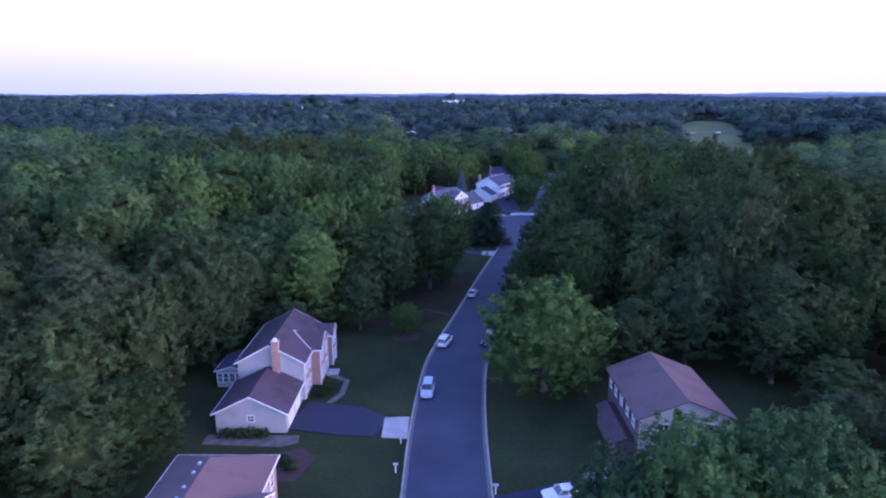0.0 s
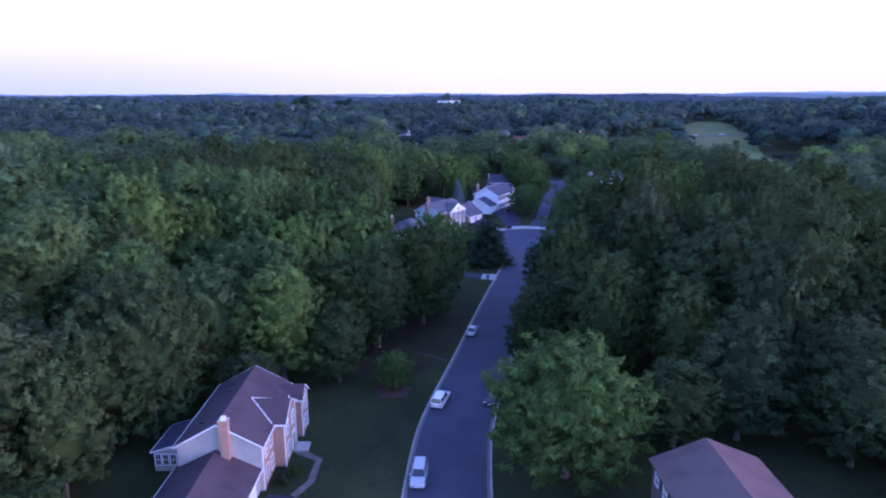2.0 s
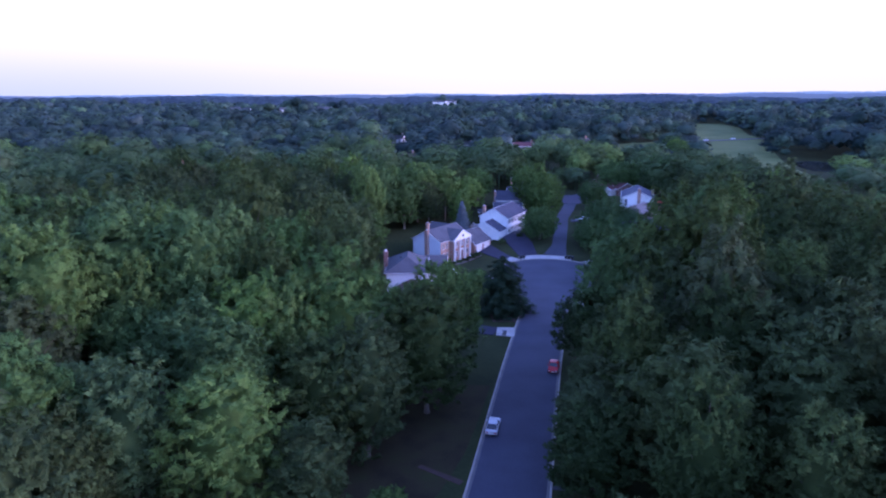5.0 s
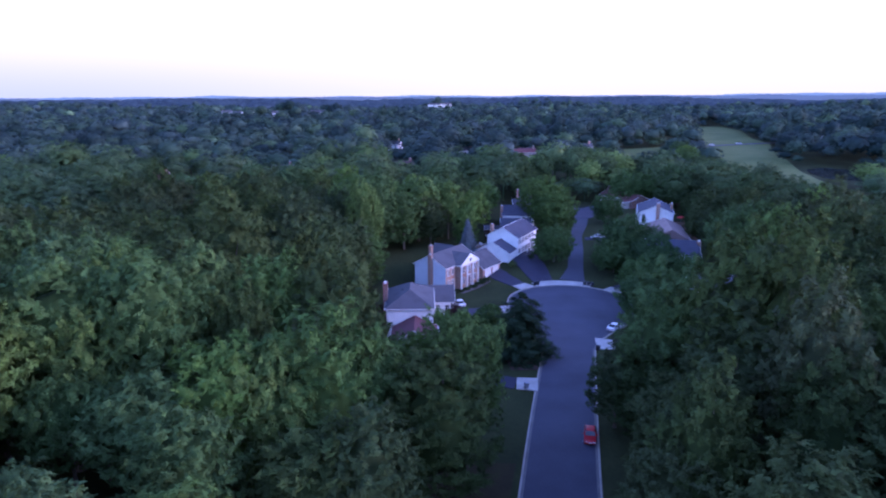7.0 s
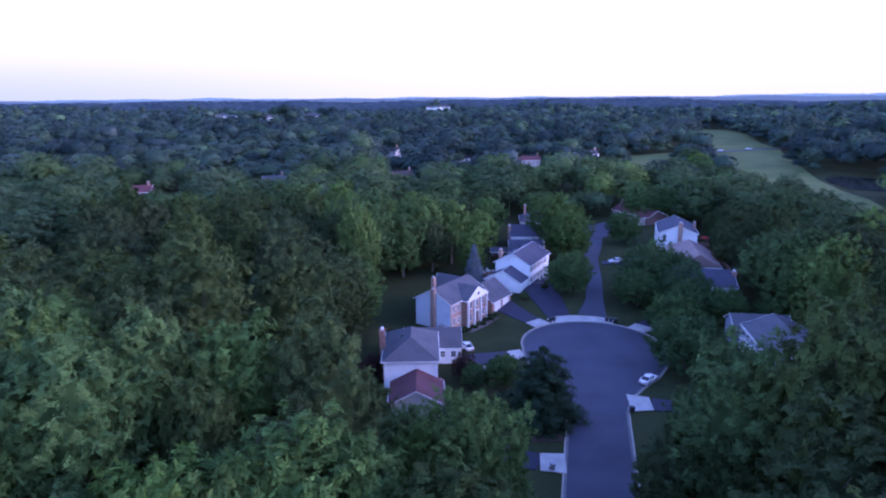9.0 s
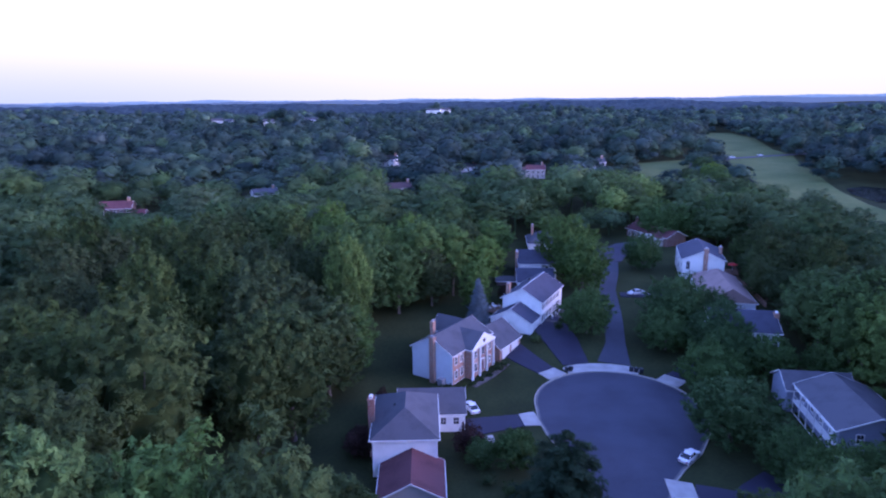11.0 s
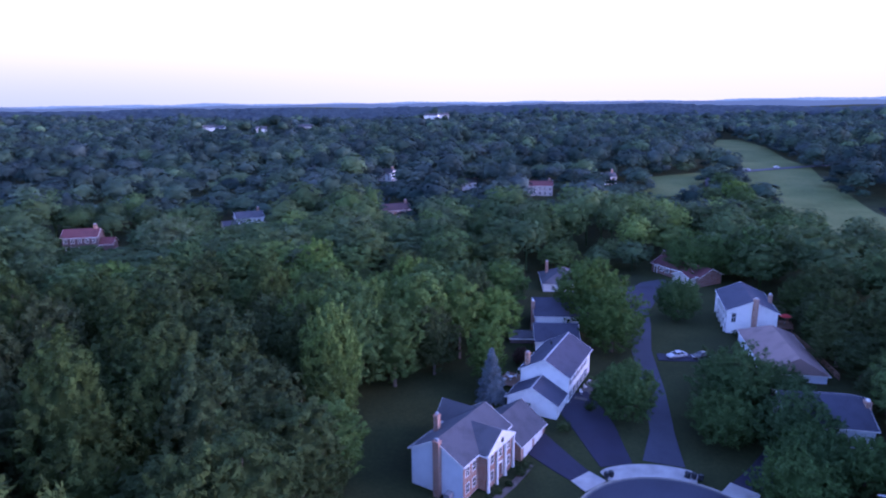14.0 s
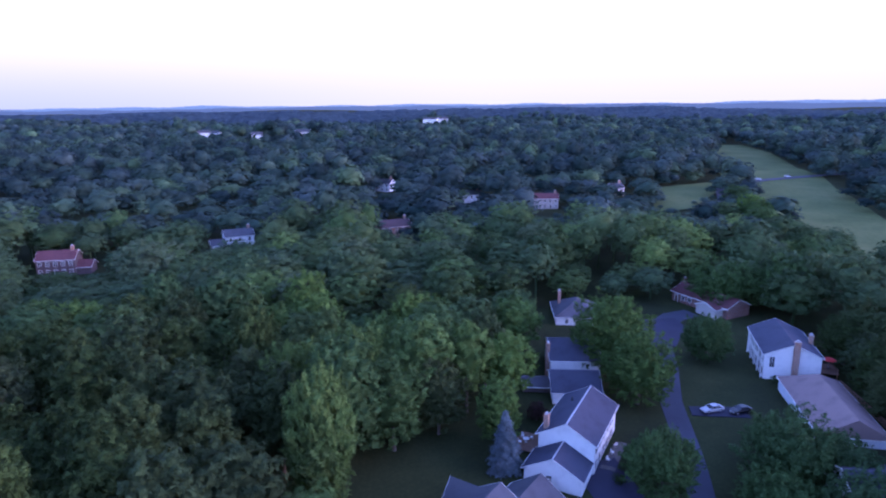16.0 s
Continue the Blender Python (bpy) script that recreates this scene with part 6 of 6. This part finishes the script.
wh = np.maximum(canopy(wx, wy, g), 3.5)
wr = np.minimum(g.uniform(6.2, 9.6, len(wh)), 0.55 * wh + 0.6)
order = np.argsort(remote(wx, wy))
NEXT = 190
crowd("woodland", [(wx[i], wy[i], zat(wx[i], wy[i]), wr[i], wh[i]) for i in order[:NEXT]], near_protos, M_LEAF_STUFF, "dense broadleaf woodland in dark summer green")
crowd("woodland", [(wx[i], wy[i], zat(wx[i], wy[i]), wr[i], wh[i]) for i in order[NEXT:]], mid_protos, M_LEAF_STUFF, "dense broadleaf woodland farther from the street")

far_protos = [broadleaf(np.random.default_rng(500 + k), 6.0, 7.0 + k % 3, 24.0, 10, 210, 1.4, 1, tufts=70, core=0.84, calm=1.0) for k in range(12)]
last_protos = [broadleaf(np.random.default_rng(540 + k), 6.0, 8.0, 24.0, 8, 50, 2.0, 1, tufts=40, core=0.92, calm=1.0) for k in range(8)]
for seed, step, near, far, wide, protos in ((6, 15.0, 430, 1000, (7.2, 10.6), far_protos), (7, 18.5, 1000, 1720, (8.5, 13.0), last_protos)):
    g = np.random.default_rng(seed)
    fx, fy = scatter(step, -1300, 1350, 430, far, g, 0.36)
    keep = (np.abs(fx) < 0.76 * fy + 20) & ~is_open(fx, fy) & (np.hypot(fx, fy) < far) & ((np.hypot(fx, fy) > near) | (near == 430))
    fx, fy = fx[keep], fy[keep]
    fh = np.maximum(canopy(fx, fy, g) - 1.0, 3.5)
    # young growth under the trees along clearings
    rim = is_open(fx + 11, fy) | is_open(fx - 11, fy) | is_open(fx, fy - 13)
    fx, fy, fh = np.concatenate([fx, (fx + 6.0 * is_open(fx + 11, fy) - 6.0 * is_open(fx - 11, fy))[rim], fx[rim]]), np.concatenate([fy, fy[rim], (fy - 5.0)[rim]]), np.concatenate([fh, np.minimum(fh[rim] * 0.5, 10), np.minimum(fh[rim] * 0.4, 8)])
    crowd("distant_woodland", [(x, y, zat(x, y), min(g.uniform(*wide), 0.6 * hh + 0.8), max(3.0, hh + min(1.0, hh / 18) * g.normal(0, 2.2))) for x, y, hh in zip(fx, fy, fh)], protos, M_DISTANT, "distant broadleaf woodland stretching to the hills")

# Canopy of the farthest woods: one uneven sheet of crowns
rad = [1640.0]
while rad[-1] < 2500:
    rad.append(rad[-1] * 1.0062 + 0.5)
rad = np.array(rad)
ang = np.radians(np.arange(-52, 52.01, 0.28))
Rr, Aa = np.meshgrid(rad, ang, indexing="ij")
g = np.random.default_rng(8)
PX, PY = Rr * np.sin(Aa), Rr * np.cos(Aa)
PX, PY = PX + g.uniform(-2, 2, PX.shape), PY + g.uniform(-2, 2, PX.shape)
PZ = height(PX, PY) + 18 + g.uniform(-9, 5, PX.shape) + 3 * np.sin(PX / 60 + np.sin(PY / 90)) * np.cos(PY / 75)
hole = inside(FIELD, PX, PY)
for kx, ky in VIEW_KNOLLS:
    hole |= np.hypot(PX - kx, PY - ky + 8) < 26
PZ[hole] = height(PX, PY)[hole] - 3
PZ[0, :] = height(PX, PY)[0, :] - 1
n0, n1 = PX.shape
idx = np.arange(n0 * n1).reshape(n0, n1)
q = np.stack([idx[:-1, :-1], idx[1:, :-1], idx[1:, 1:], idx[:-1, 1:]], -1).reshape(-1, 4)
tint = np.repeat(np.repeat(g.uniform(0, 1, (n0 // 2 + 1, n1 // 2 + 1)), 2, 0), 2, 1)[:n0, :n1]
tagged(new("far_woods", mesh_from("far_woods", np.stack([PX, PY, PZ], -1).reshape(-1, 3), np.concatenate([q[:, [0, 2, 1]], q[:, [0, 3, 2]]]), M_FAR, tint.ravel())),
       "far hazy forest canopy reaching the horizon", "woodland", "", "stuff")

# Hills on the horizon, behind everything else, their haze put into a plain glow
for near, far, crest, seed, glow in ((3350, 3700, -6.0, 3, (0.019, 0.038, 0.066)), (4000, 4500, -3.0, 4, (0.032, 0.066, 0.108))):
    m = bpy.data.materials.new("haze_glow")
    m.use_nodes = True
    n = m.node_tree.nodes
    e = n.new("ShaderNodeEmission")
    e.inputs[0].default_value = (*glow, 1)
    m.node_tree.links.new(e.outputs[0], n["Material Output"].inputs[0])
    g = np.random.default_rng(seed)
    ang = np.radians(np.arange(-60, 60.01, 0.2))
    rise = sum(g.uniform(0.6, 1.6) * np.sin(ang * f + g.uniform(0, 6)) for f in (7, 13, 23, 41, 67)) + g.normal(0, 0.5, len(ang))
    rows = []
    for rr, zz in ((near, -30.0), ((near + far) / 2, 30.0 + 0.0055 * near), (far, 34.0 + 0.0055 * near)):
        top = zz + crest + (rise * near / 2600 + 6 + 8 * np.sin(ang) if zz > 0 else 0)
        rows.append(np.stack([rr * np.sin(ang), rr * np.cos(ang), np.zeros(len(ang)) + top], 1))
    k = len(ang)
    a, b = np.arange(k - 1), np.arange(1, k)
    tris = [np.stack([a + o, b + o + k, b + o], 1) for o in (0, k)] + [np.stack([a + o, a + o + k, b + o + k], 1) for o in (0, k)]
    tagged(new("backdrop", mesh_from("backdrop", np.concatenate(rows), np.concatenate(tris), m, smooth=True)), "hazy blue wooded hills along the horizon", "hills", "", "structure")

# The dusk sky low over the horizon: white, with lavender towards one side
m = bpy.data.materials.new("dusk_glow")
m.use_nodes = True
n, l = m.node_tree.nodes, m.node_tree.links
co, sep = n.new("ShaderNodeTexCoord"), n.new("ShaderNodeSeparateXYZ")
l.new(co.outputs["Object"], sep.inputs[0])
low, side, both = n.new("ShaderNodeMapRange"), n.new("ShaderNodeMapRange"), n.new("ShaderNodeMath")
for node, a, b, src in ((low, 700.0, -20.0, sep.outputs[2]), (side, 600.0, -3000.0, sep.outputs[0])):
    node.interpolation_type = "SMOOTHSTEP"
    node.inputs["From Min"].default_value, node.inputs["From Max"].default_value = a, b
    l.new(src, node.inputs["Value"])
side.inputs["To Min"].default_value = 0.6
both.operation = "MULTIPLY"
l.new(low.outputs[0], both.inputs[0])
l.new(side.outputs[0], both.inputs[1])
tone = n.new("ShaderNodeValToRGB")
tone.color_ramp.elements[0].color, tone.color_ramp.elements[1].color = (0.20, 0.215, 0.19, 1), (0.087, 0.121, 0.146, 1)
l.new(both.outputs[0], tone.inputs[0])
e = n.new("ShaderNodeEmission")
l.new(tone.outputs[0], e.inputs[0])
l.new(e.outputs[0], n["Material Output"].inputs[0])
ang = np.radians(np.linspace(-62, 62, 63))
k = len(ang)
rows = [np.stack([4720 * np.sin(ang), 4720 * np.cos(ang), np.full(k, z)], 1) for z in (-60.0, 950.0)]
a, b = np.arange(k - 1), np.arange(1, k)
tagged(new("backdrop", mesh_from("backdrop", np.concatenate(rows), np.concatenate([np.stack([a, b, b + k], 1), np.stack([a, b + k, a + k], 1)]), m, smooth=True)), "pale dusk sky with a lavender tint low over the horizon", "sky", "", "structure")
